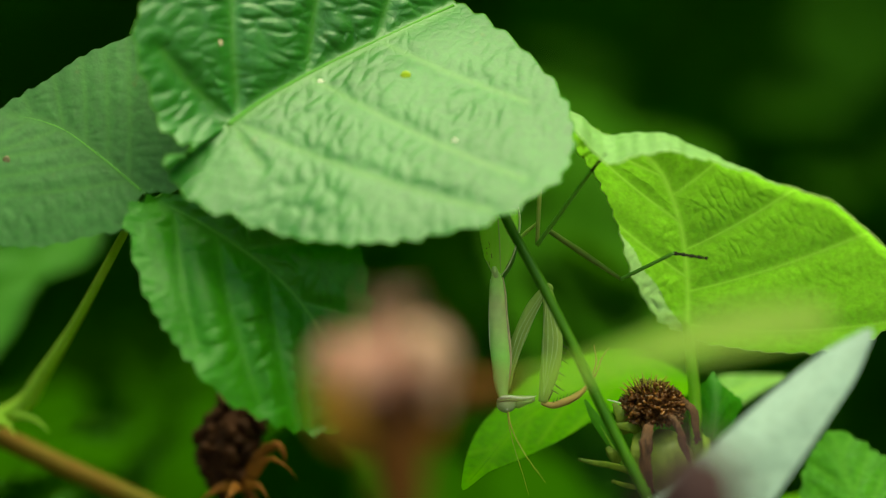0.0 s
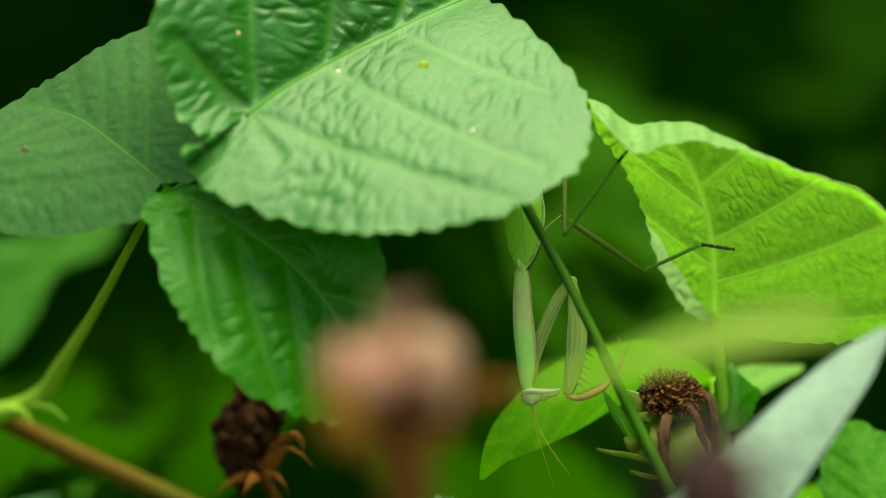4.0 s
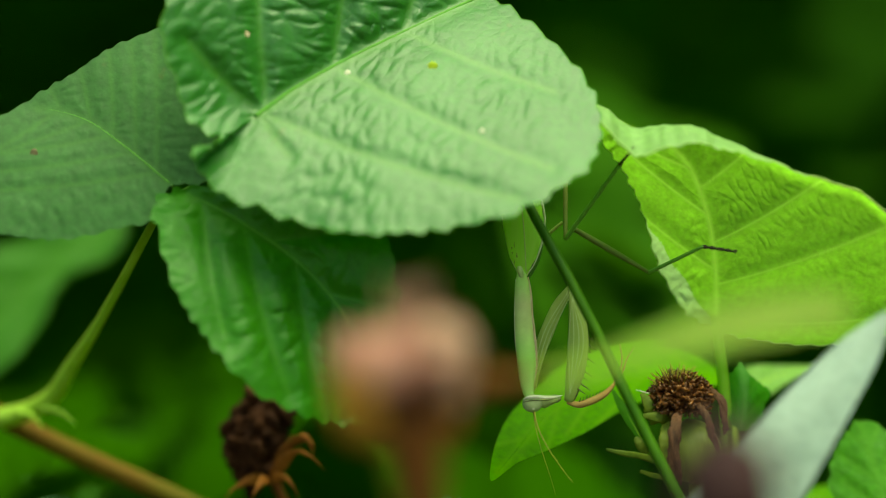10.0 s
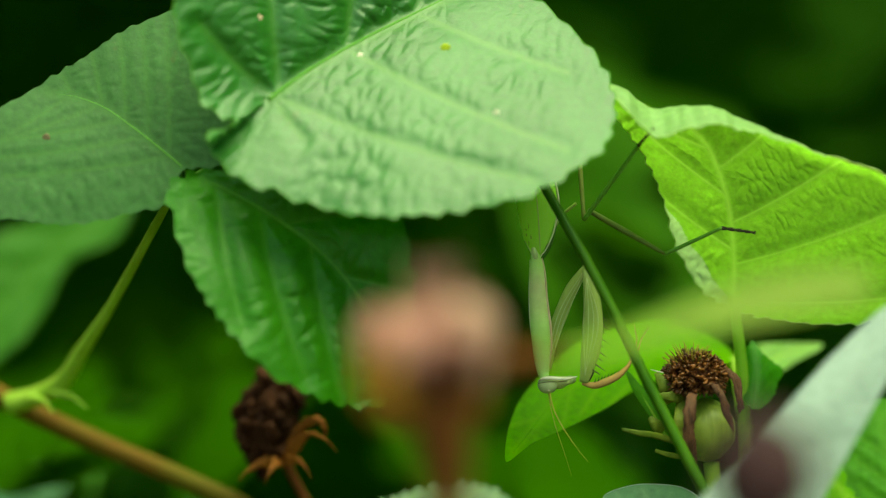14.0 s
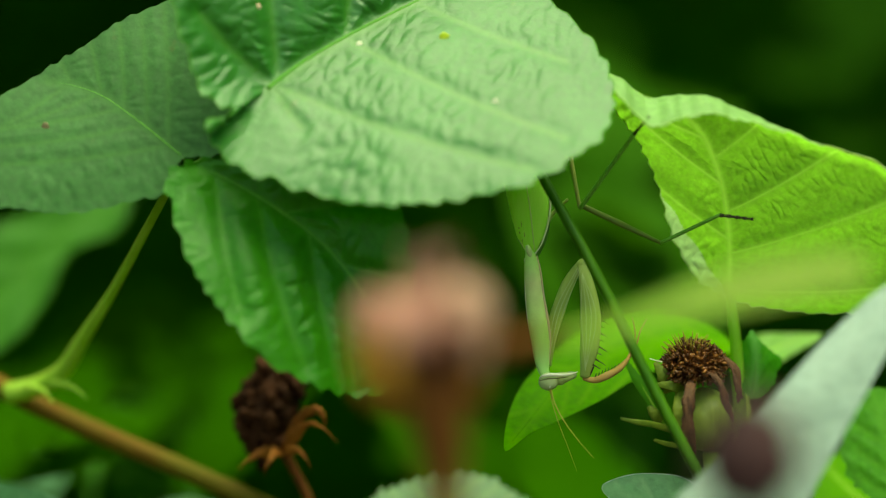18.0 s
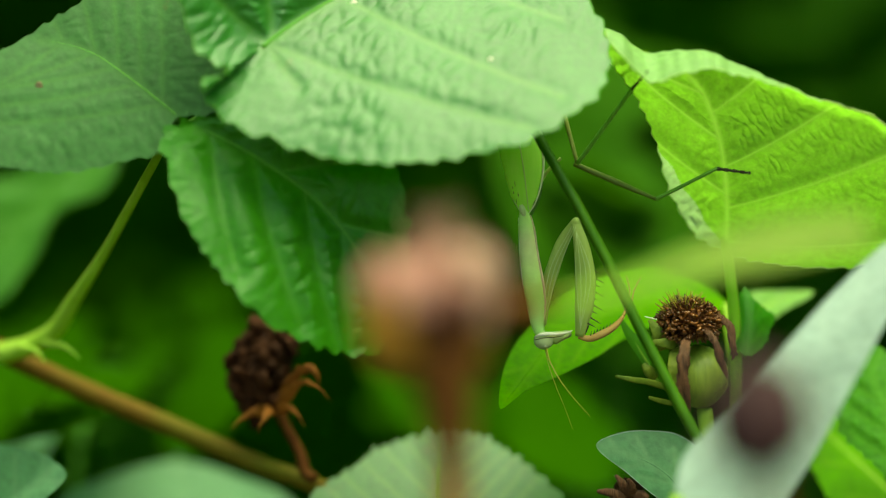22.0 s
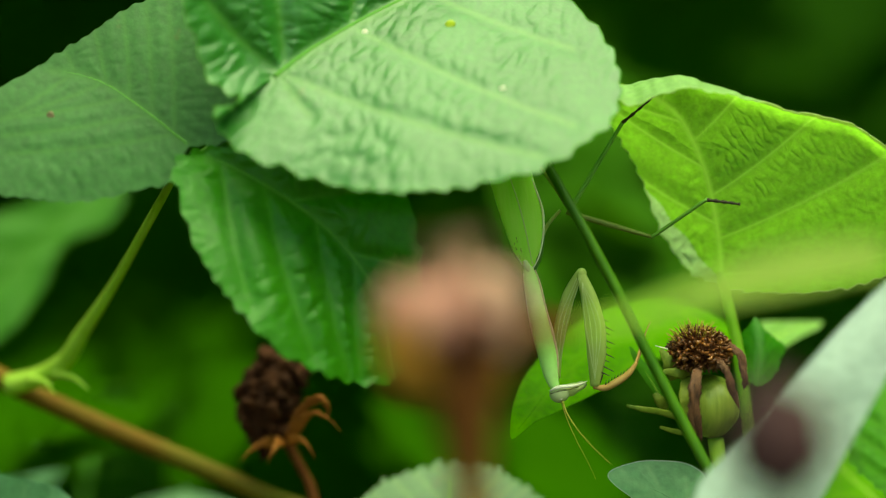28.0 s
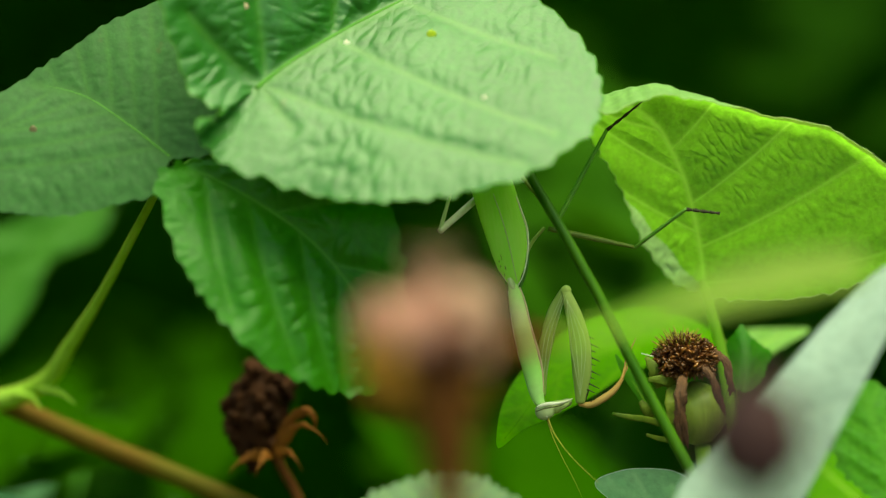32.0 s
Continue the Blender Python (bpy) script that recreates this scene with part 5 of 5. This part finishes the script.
sprig((0.0400, 0.2600), [(0.0450, 0.2450, 0.7960), (0.0540, 0.2350, 0.7930), (0.0420, 0.2400, 0.8080), (0.0520, 0.2500, 0.8120), (0.0470, 0.2600, 0.8220), (0.0560, 0.2500, 0.8260), (0.0480, 0.2400, 0.7640), (0.0560, 0.2300, 0.7720), (0.0520, 0.2200, 0.7560), (0.0440, 0.2200, 0.7540)], "upright sprig of bramble leaves in a lit green", 1.15, 23, LIT_LEAVES)
sprig((0.0430, 0.2100), [(0.0520, 0.2100, 0.7780), (0.0560, 0.2200, 0.7700), (0.0500, 0.2200, 0.7690)], "leafy bramble sprig in half shade, coloured as lit", 1.1, 37, LIT_LEAVES)
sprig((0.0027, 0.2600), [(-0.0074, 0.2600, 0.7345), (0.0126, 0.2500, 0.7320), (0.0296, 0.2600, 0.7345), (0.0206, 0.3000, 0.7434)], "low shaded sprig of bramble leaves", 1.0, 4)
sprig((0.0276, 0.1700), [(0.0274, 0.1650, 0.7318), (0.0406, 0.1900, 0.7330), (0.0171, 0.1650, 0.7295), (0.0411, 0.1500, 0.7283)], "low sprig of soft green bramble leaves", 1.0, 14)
sprig((0.1321, 0.4200), [(0.1427, 0.4100, 0.8588), (0.1586, 0.4200, 0.8718), (0.1521, 0.4300, 0.8415), (0.1648, 0.4200, 0.8390), (0.1372, 0.4000, 0.8302), (0.1273, 0.4300, 0.8829)], "tall sprig of dark bramble leaves", 1.0, 5, LIT_LEAVES)
sprig((0.0508, 0.4300), [(0.0462, 0.4200, 0.8595), (0.0556, 0.4400, 0.8733), (0.0426, 0.4300, 0.8787), (0.0564, 0.4200, 0.8493)], "tall slender sprig of dark bramble leaves", 0.8, 6, LIT_LEAVES)
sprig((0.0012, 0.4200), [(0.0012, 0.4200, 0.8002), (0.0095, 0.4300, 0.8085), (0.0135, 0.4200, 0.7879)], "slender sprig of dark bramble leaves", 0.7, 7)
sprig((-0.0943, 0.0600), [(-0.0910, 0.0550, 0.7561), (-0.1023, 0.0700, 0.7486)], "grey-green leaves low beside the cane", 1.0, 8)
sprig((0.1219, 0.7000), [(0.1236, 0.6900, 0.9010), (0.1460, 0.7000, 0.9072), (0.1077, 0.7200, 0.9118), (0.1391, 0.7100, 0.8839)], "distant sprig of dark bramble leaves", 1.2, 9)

# ---- dense thicket behind, and an added shading canopy overhead ----
rng = np.random.RandomState(77)


def leaf_cloud(name, count, lo, hi, size, label, keep=None):
    base = np.array([(0, 0, 0), (0.22, 0.25, 0.03), (0.26, 0.5, 0.0), (0.15, 0.8, -0.05), (0, 1.0, -0.12), (-0.15, 0.8, -0.05), (-0.26, 0.5, 0.0), (-0.22, 0.25, 0.03), (0, 0.5, -0.05)])
    fc = [(8, 0, 1), (8, 1, 2), (8, 2, 3), (8, 3, 4), (8, 4, 5), (8, 5, 6), (8, 6, 7), (8, 7, 0)]
    verts, faces = [], []
    made = 0
    while made < count:
        p = lo + (hi - lo) * rng.rand(3)
        if keep and not keep(p):
            continue
        e = Euler((rng.uniform(-1.4, 0.3), rng.uniform(-0.6, 0.6), rng.uniform(0, 6.28))).to_matrix()
        k = size * rng.uniform(0.6, 1.3)
        q = (np.array(e) @ (base * (1.3, 1, 1)).T).T * k + p
        b = len(verts)
        verts += [tuple(v) for v in q]
        faces += [tuple(b + i for i in f) for f in fc]
        made += 1
    me = mesh_of(name, verts, faces)
    return tagged(part(name, me, M_HEDGE, None, (0, 0, 0), label), category="thicket", kind="stuff")


def ring(p):
    r = math.hypot(p[0], p[1])
    a = math.atan2(p[1], p[0])
    return 1.05 + 0.12 * math.sin(5 * a) < r < 1.95 and p[2] < 1.75 + 0.18 * math.sin(4 * a) + 0.1 * math.sin(9 * a) and not -2.45 < a < -0.7


leaf_cloud("thicket", 17500, np.array((-1.9, -1.9, 0.0)), np.array((1.9, 1.9, 2.0)), 0.09, "dense dark green bramble thicket all round", ring)
# unseen leaves added above the view to keep light off the background
leaf_cloud("shade_canopy", 3600, np.array((-1.3, 0.24, 1.1)), np.array((1.3, 1.2, 1.6)), 0.085, "unseen leaf canopy added to shade the background")
leaf_cloud("undergrowth", 2600, np.array((-1.1, 0.25, 0.02)), np.array((1.1, 1.1, 0.5)), 0.07, "shaded low undergrowth leaves")
bm = bmesh.new()
bmesh.ops.create_cone(bm, segments=64, radius1=1.66, radius2=1.6, depth=1.7)
bmesh.ops.delete(bm, geom=[f for f in bm.faces if abs(f.normal.z) > 0.9 or f.calc_center_median().y < -0.98], context="FACES")
bmesh.ops.subdivide_edges(bm, edges=bm.edges[:], cuts=4, use_grid_fill=True)
for v in bm.verts:
    v.co *= 1 + 0.05 * noise.noise(v.co * 3)
tagged(part("thicket_heart", bm, M_HEDGE, None, (0, 0, 0.83), "dark inner foliage of the thicket"), category="thicket", kind="structure")


# ---- what moves ----
MANTIS = [  # seconds, waist x, z, turn
    (0, 0.01567, 0.80266, 2.71), (1, 0.01589, 0.80257, 2.57), (2, 0.01617, 0.80259, 2.93),
    (3, 0.01672, 0.80228, 2.78), (3.5, 0.01694, 0.80215, 2.54), (5.5, 0.01679, 0.80198, 3.02),
    (6, 0.01686, 0.80152, 3.09), (7, 0.01645, 0.80066, 3.29), (8, 0.01571, 0.80095, 3.35),
    (9, 0.01544, 0.80103, 2.99), (10, 0.01526, 0.80090, 2.60), (11, 0.01524, 0.80064, 2.51),
    (12, 0.01525, 0.80062, 2.47), (13, 0.01543, 0.80059, 2.29), (14, 0.01536, 0.80078, 2.62),
    (14.5, 0.01521, 0.80090, 2.88), (16.5, 0.01427, 0.79967, 0.57), (17, 0.01429, 0.79950, 0.34),
    (18, 0.01449, 0.79915, -0.25), (19, 0.01459, 0.79928, -0.09), (20, 0.01437, 0.79864, -0.31),
    (21, 0.01399, 0.79841, -0.96), (22, 0.01433, 0.79889, -0.75), (22.5, 0.01417, 0.79879, -1.56),
    (23, 0.01430, 0.79764, -2.14), (23.5, 0.01290, 0.79571, -4.39), (24, 0.01278, 0.79565, -5.92),
    (25, 0.01269, 0.79527, -6.46), (25.5, 0.01280, 0.79504, -6.52), (27.5, 0.01311, 0.79396, -5.80),
    (28, 0.01303, 0.79391, -5.74), (28.5, 0.01276, 0.79436, -4.75), (29, 0.01289, 0.79425, -4.74),
    (29.5, 0.01284, 0.79408, -4.13), (30, 0.01299, 0.79314, -4.73), (31, 0.01288, 0.79250, -5.48),
    (32, 0.01304, 0.79225, -5.47)
]
SWAY = {  # the near plants in the wind: seconds, shift x, z
    "faded": [(0, 0.00322, 0.00011), (6, 0.00134, -0.00222), (9, 0.00121, -0.00140), (13, 0.00002, -0.00022), (19, 0.00000, -0.00000), (23, -0.00039, -0.00075), (28, -0.00027, -0.00087), (32, -0.00031, -0.00205)],
    "stalk": [(0, -0.00023, 0), (3, 0.00058, 0), (6, 0.00017, 0), (10, -0.00074, 0), (14, -0.00033, 0), (17, -0.00067, 0), (19, -0.00066, 0), (25, -0.00070, 0), (31, -0.00126, 0), (32, -0.00126, 0)],
    "bud": [(0, 0.00201, 0.00108), (2, 0.00205, 0.00109), (3.5, 0.00204, 0.00108), (5.5, 0.00200, 0.00104), (7, 0.00133, 0.00110), (9, 0.00165, 0.00071), (11, 0.00126, 0.00074), (13, 0.00041, 0.00057), (14.5, 0.00142, -0.00002), (16.5, -0.00000, 0.00025), (19, 0.00000, 0.00000), (21, -0.00036, -0.00010), (23, -0.00022, -0.00047), (25, -0.00001, 0.00028), (25.5, 0.00029, 0.00102), (27.5, -0.00038, -0.00064), (29, -0.00082, -0.00035), (30.5, -0.00034, -0.00047), (32, -0.00085, -0.00010)]
}
PALE = [  # seconds, shift x, z and roll of the pale leaf about its middle
    (0, -0.00233, -0.00091, 5), (2, -0.00299, -0.00142, 5), (3.5, -0.00277, -0.00232, 5), (5.5, -0.00320, -0.00228, 1.2), (7, -0.00425, -0.00229, 0), (9, -0.00353, -0.00207, 0), (11, -0.00208, -0.00119, 0), (13, -0.00131, -0.00107, 0), (14.5, 0.00011, -0.00113, 0), (16.5, -0.00149, -0.00043, 0), (19, 0.00000, -0.00000, 0), (21, 0.00114, 0.00018, 0), (23, 0.00103, 0.00092, 0), (25, 0.00058, 0.00099, 0), (25.5, 0.00076, 0.00089, 0), (27.5, 0.00137, 0.00069, 0), (29, 0.00185, 0.00107, 0), (30.5, 0.00194, 0.00117, 0), (32, 0.00075, 0.00147, 0)
]
HOST = [  # seconds, shift x, z, pitch and roll of the leaf
    (0, -0.00025, 0.00065, 0.14, -0.00), (1, 0.00023, 0.00074, 0.22, -0.00), (2, 0.00060, 0.00058, -0.02, -0.01),
    (3, 0.00120, 0.00060, 0.17, -0.00), (3.5, 0.00167, 0.00065, -0.08, -0.06), (5.5, 0.00131, 0.00031, -0.99, -0.72),
    (6, 0.00188, 0.00041, -0.85, -0.61), (7, 0.00189, -0.00006, -1.24, -0.90), (8, 0.00106, -0.00032, -0.71, -0.51),
    (9, 0.00029, 0.00005, -0.60, -0.43), (10, 0.00009, -0.00002, -0.45, -0.33), (11, 0.00042, -0.00021, -0.60, -0.43),
    (12, 0.00047, -0.00033, -0.77, -0.56), (13, 0.00079, -0.00046, -0.74, -0.53), (14, 0.00102, -0.00017, -0.17, -0.12),
    (14.5, 0.00065, 0.00004, -0.13, -0.10), (16.5, -0.00041, 0.00005, 0.80, -0.00), (17, -0.00016, 0.00001, 0.26, -0.00),
    (18, 0.00028, -0.00007, 0.30, -0.00), (19, 0.00000, 0.00000, 0.00, -0.00), (20, 0.00029, 0.00010, 0.32, -0.00),
    (21, -0.00019, 0.00026, 0.55, -0.00), (22, 0.00094, 0.00054, 0.66, -0.00), (22.5, 0.00041, 0.00068, 0.12, -0.00),
    (23, -0.00057, 0.00055, -0.14, -0.10), (23.5, -0.00101, 0.00028, -3.89, -2.82), (24, -0.00097, 0.00030, -4.66, -3.38),
    (25, -0.00124, 0.00012, -4.89, -3.54), (25.5, -0.00054, 0.00006, -5.32, -3.85), (27.5, 0.00032, 0.00017, -7.18, -5.21),
    (28, -0.00045, 0.00003, -6.90, -5.01), (28.5, -0.00072, -0.00007, -7.19, -5.21), (29, -0.00083, -0.00054, -5.55, -4.03),
    (29.5, -0.00021, -0.00022, -7.34, -5.32), (30, 0.00013, 0.00006, -7.81, -5.66), (31, -0.00104, -0.00016, -8.00, -5.80),
    (32, -0.00075, -0.00020, -7.97, -5.78)
]
LEGS = [  # seconds; knee, ankle, toe of the middle leg; knee, ankle, toe of the hind leg; knee of the far leg
    (0, (0.0403, 0.8022), (0.0498, 0.8073), (0.0560, 0.8064), (0.0237, 0.8087), (0.0337, 0.8228), (0.0358, 0.8256), (0.0051, 0.8155)),
    (1, (0.0403, 0.8022), (0.0503, 0.8072), (0.0564, 0.8063), (0.0242, 0.8088), (0.0342, 0.8228), (0.0363, 0.8257), (0.0051, 0.8155)),
    (2, (0.0413, 0.8019), (0.0508, 0.8072), (0.0569, 0.8063), (0.0246, 0.8086), (0.0346, 0.8227), (0.0367, 0.8255), (0.0051, 0.8155)),
    (3, (0.0413, 0.8019), (0.0514, 0.8070), (0.0576, 0.8062), (0.0252, 0.8086), (0.0352, 0.8227), (0.0373, 0.8256), (0.0051, 0.8155)),
    (3.5, (0.0413, 0.8019), (0.0517, 0.8071), (0.0578, 0.8062), (0.0256, 0.8087), (0.0356, 0.8228), (0.0377, 0.8256), (0.0051, 0.8155)),
    (5.5, (0.0410, 0.8017), (0.0510, 0.8068), (0.0571, 0.8059), (0.0248, 0.8083), (0.0348, 0.8224), (0.0369, 0.8253), (0.0051, 0.8155)),
    (6, (0.0418, 0.8017), (0.0516, 0.8069), (0.0578, 0.8060), (0.0255, 0.8084), (0.0355, 0.8225), (0.0376, 0.8254), (0.0051, 0.8155)),
    (7, (0.0421, 0.8013), (0.0516, 0.8064), (0.0577, 0.8055), (0.0253, 0.8080), (0.0353, 0.8220), (0.0374, 0.8249), (0.0051, 0.8155)),
    (8, (0.0412, 0.8016), (0.0508, 0.8063), (0.0570, 0.8054), (0.0247, 0.8077), (0.0347, 0.8218), (0.0368, 0.8246), (0.0051, 0.8155)),
    (9, (0.0406, 0.8018), (0.0502, 0.8065), (0.0564, 0.8056), (0.0240, 0.8081), (0.0340, 0.8221), (0.0361, 0.8250), (0.0051, 0.8155)),
    (10, (0.0404, 0.8016), (0.0501, 0.8066), (0.0562, 0.8057), (0.0239, 0.8080), (0.0339, 0.8221), (0.0360, 0.8249), (0.0051, 0.8155)),
    (11, (0.0406, 0.8014), (0.0503, 0.8062), (0.0565, 0.8053), (0.0241, 0.8078), (0.0341, 0.8219), (0.0362, 0.8248), (0.0051, 0.8155)),
    (12, (0.0404, 0.8013), (0.0503, 0.8062), (0.0564, 0.8053), (0.0241, 0.8077), (0.0341, 0.8218), (0.0362, 0.8246), (0.0051, 0.8155)),
    (13, (0.0407, 0.8012), (0.0506, 0.8061), (0.0568, 0.8052), (0.0244, 0.8076), (0.0344, 0.8216), (0.0365, 0.8245), (0.0051, 0.8155)),
    (14, (0.0410, 0.8012), (0.0511, 0.8062), (0.0572, 0.8053), (0.0249, 0.8079), (0.0349, 0.8219), (0.0370, 0.8248), (0.0051, 0.8155)),
    (14.5, (0.0405, 0.8018), (0.0505, 0.8066), (0.0567, 0.8057), (0.0246, 0.8081), (0.0346, 0.8221), (0.0367, 0.8250), (0.0051, 0.8155)),
    (16.5, (0.0398, 0.8018), (0.0501, 0.8069), (0.0562, 0.8060), (0.0236, 0.8081), (0.0336, 0.8222), (0.0357, 0.8250), (0.0051, 0.8155)),
    (17, (0.0399, 0.8015), (0.0503, 0.8069), (0.0565, 0.8060), (0.0238, 0.8080), (0.0338, 0.8221), (0.0359, 0.8250), (0.0051, 0.8155)),
    (18, (0.0403, 0.8013), (0.0509, 0.8066), (0.0571, 0.8058), (0.0243, 0.8080), (0.0343, 0.8220), (0.0364, 0.8249), (0.0051, 0.8155)),
    (19, (0.0401, 0.8013), (0.0505, 0.8067), (0.0566, 0.8058), (0.0240, 0.8080), (0.0340, 0.8221), (0.0361, 0.8250), (0.0051, 0.8155)),
    (20, (0.0400, 0.8011), (0.0508, 0.8068), (0.0569, 0.8059), (0.0243, 0.8081), (0.0343, 0.8222), (0.0364, 0.8251), (0.0051, 0.8155)),
    (21, (0.0391, 0.8017), (0.0500, 0.8071), (0.0562, 0.8062), (0.0238, 0.8083), (0.0338, 0.8224), (0.0359, 0.8252), (0.0051, 0.8155)),
    (22, (0.0405, 0.8016), (0.0515, 0.8074), (0.0577, 0.8065), (0.0249, 0.8086), (0.0349, 0.8226), (0.0370, 0.8255), (0.0051, 0.8155)),
    (22.5, (0.0401, 0.8016), (0.0512, 0.8074), (0.0574, 0.8065), (0.0244, 0.8087), (0.0344, 0.8228), (0.0365, 0.8256), (0.0051, 0.8155)),
    (23, (0.0402, 0.8011), (0.0500, 0.8074), (0.0561, 0.8065), (0.0235, 0.8082), (0.0331, 0.8226), (0.0360, 0.8259), (0.0051, 0.8155)),
    (23.5, (0.0389, 0.8006), (0.0482, 0.8074), (0.0544, 0.8065), (0.0211, 0.8070), (0.0314, 0.8223), (0.0351, 0.8260), (0.0051, 0.8155)),
    (24, (0.0387, 0.8012), (0.0478, 0.8076), (0.0539, 0.8067), (0.0203, 0.8061), (0.0314, 0.8223), (0.0358, 0.8265), (0.0051, 0.8155)),
    (25, (0.0381, 0.8007), (0.0476, 0.8074), (0.0537, 0.8065), (0.0204, 0.8059), (0.0313, 0.8222), (0.0362, 0.8266), (0.0051, 0.8155)),
    (25.5, (0.0386, 0.8006), (0.0481, 0.8073), (0.0542, 0.8064), (0.0208, 0.8058), (0.0316, 0.8222), (0.0366, 0.8267), (0.0051, 0.8155)),
    (27.5, (0.0383, 0.8003), (0.0481, 0.8071), (0.0542, 0.8062), (0.0214, 0.8055), (0.0317, 0.8222), (0.0377, 0.8273), (0.0051, 0.8155)),
    (28, (0.0376, 0.8000), (0.0474, 0.8071), (0.0536, 0.8062), (0.0214, 0.8054), (0.0316, 0.8222), (0.0378, 0.8274), (0.0051, 0.8155)),
    (28.5, (0.0373, 0.7998), (0.0470, 0.8070), (0.0531, 0.8061), (0.0215, 0.8053), (0.0316, 0.8222), (0.0379, 0.8274), (0.0051, 0.8155)),
    (29, (0.0387, 0.7998), (0.0476, 0.8066), (0.0537, 0.8057), (0.0217, 0.8052), (0.0317, 0.8222), (0.0382, 0.8275), (0.0051, 0.8155)),
    (29.5, (0.0380, 0.7995), (0.0474, 0.8068), (0.0536, 0.8059), (0.0217, 0.8052), (0.0317, 0.8222), (0.0383, 0.8276), (0.0051, 0.8155)),
    (29.7, (0.0381, 0.7997), (0.0475, 0.8068), (0.0537, 0.8059), (0.0218, 0.8052), (0.0317, 0.8223), (0.0384, 0.8276), (-0.0009, 0.8032)),
    (30, (0.0382, 0.8001), (0.0477, 0.8068), (0.0539, 0.8060), (0.0218, 0.8052), (0.0318, 0.8223), (0.0385, 0.8277), (-0.0009, 0.8032)),
    (31, (0.0367, 0.7995), (0.0463, 0.8068), (0.0524, 0.8059), (0.0220, 0.8051), (0.0318, 0.8223), (0.0388, 0.8279), (-0.0009, 0.8032)),
    (32, (0.0374, 0.7995), (0.0466, 0.8066), (0.0527, 0.8057), (0.0222, 0.8051), (0.0319, 0.8223), (0.0392, 0.8280), (-0.0009, 0.8032))
]


def limb(a, b):
    """The pose of a segment that starts at a and points to b."""
    d = Vector(b) - Vector(a)
    q = d.to_track_quat("X", "Z")
    return Matrix.Translation(a) @ q.to_matrix().to_4x4()


def reach(a, b, length):
    """How far a segment of this length leans towards the front between two places."""
    return math.sqrt(max(0.0, (length / 1000) ** 2 - (a[0] - b[0]) ** 2 - (a[1] - b[1]) ** 2))


def mantis_at(t):
    k = [r[0] for r in MANTIS]
    x, z, a = (float(np.interp(t, k, [r[i] for r in MANTIS])) for i in (1, 2, 3))
    return pose(x, 0, z, 0, a, 0)


pale_at = pale.location.copy()


def motions():
    walk(mantis, [(t, pose(x, 0, z, 0, a, 0)) for t, x, z, a in MANTIS])
    for ob, key in ((faded, "faded"), (bud, "bud"), (stalk, "stalk")):
        at = ob.location.copy()
        walk(ob, [(t, Matrix.Translation(at + Vector((x, 0, z)))) for t, x, z in SWAY[key]])
    about = Vector((0.0665, -0.045, 0.776))
    walk(pale, [(t, Matrix.Translation(about + Vector((x, 0, z))) @ pose(0, 0, 0, 0, r, 0) @ Matrix.Translation(pale_at - about)) for t, x, z, r in PALE])
    walk(host, [(t, pose(ROOT[0] + x, ROOT[1], ROOT[2] + z, p, r, 0)) for t, x, z, p, r in HOST])
    hip_a, hip_b = (Vector(p) - Vector(WAIST) for p in ((0.0222, 0.0010, 0.8100), (0.0222, 0.0030, 0.8222)))
    rows = {k: [] for k in ("fa", "ta", "pa", "fb", "tb", "pb", "fc", "tc")}
    for r in LEGS:
        t = r[0]
        inv = mantis_at(t).inverted()
        da, db, dt = (reach(r[i], r[i + 1], n) for i, n in ((1, SHIN_A), (4, SHIN_B), (5, FOOT_B)))
        deep = (-0.002 + 0.6 * da, -0.002 - 0.4 * da, -0.003 - 0.4 * da, -0.001, -0.001 - db, -0.001 - db - dt, -0.003)
        ka, aa, pa, kb, ab, pb, kc = (inv @ Vector((x, y, z)) for (x, z), y in zip(r[1:], deep))
        rows["fa"].append((t, limb(ka, hip_a)))
        rows["ta"].append((t, limb(ka, aa)))
        rows["pa"].append((t, limb(aa, pa)))
        rows["fb"].append((t, limb(kb, hip_b + Vector((-0.004, 0.004, 0)) * min(1.0, max(0.0, t - 23)))))
        rows["tb"].append((t, limb(kb, ab)))
        rows["pb"].append((t, limb(ab, pb)))
        rows["fc"].append((t, limb(kc, kc + Vector((0.0071, 0.0045, 0.0050)))))
        rows["tc"].append((t, limb(kc, kc + Vector((0.0035, 0.002, 0.0085)))))
    for ob, k in ((femur_a, "fa"), (tibia_a, "ta"), (tarsus_a, "pa"), (femur_b, "fb"), (tibia_b, "tb"), (tarsus_b, "pb"), (femur_c, "fc"), (tibia_c, "tc")):
        walk(ob, rows[k])


motions()
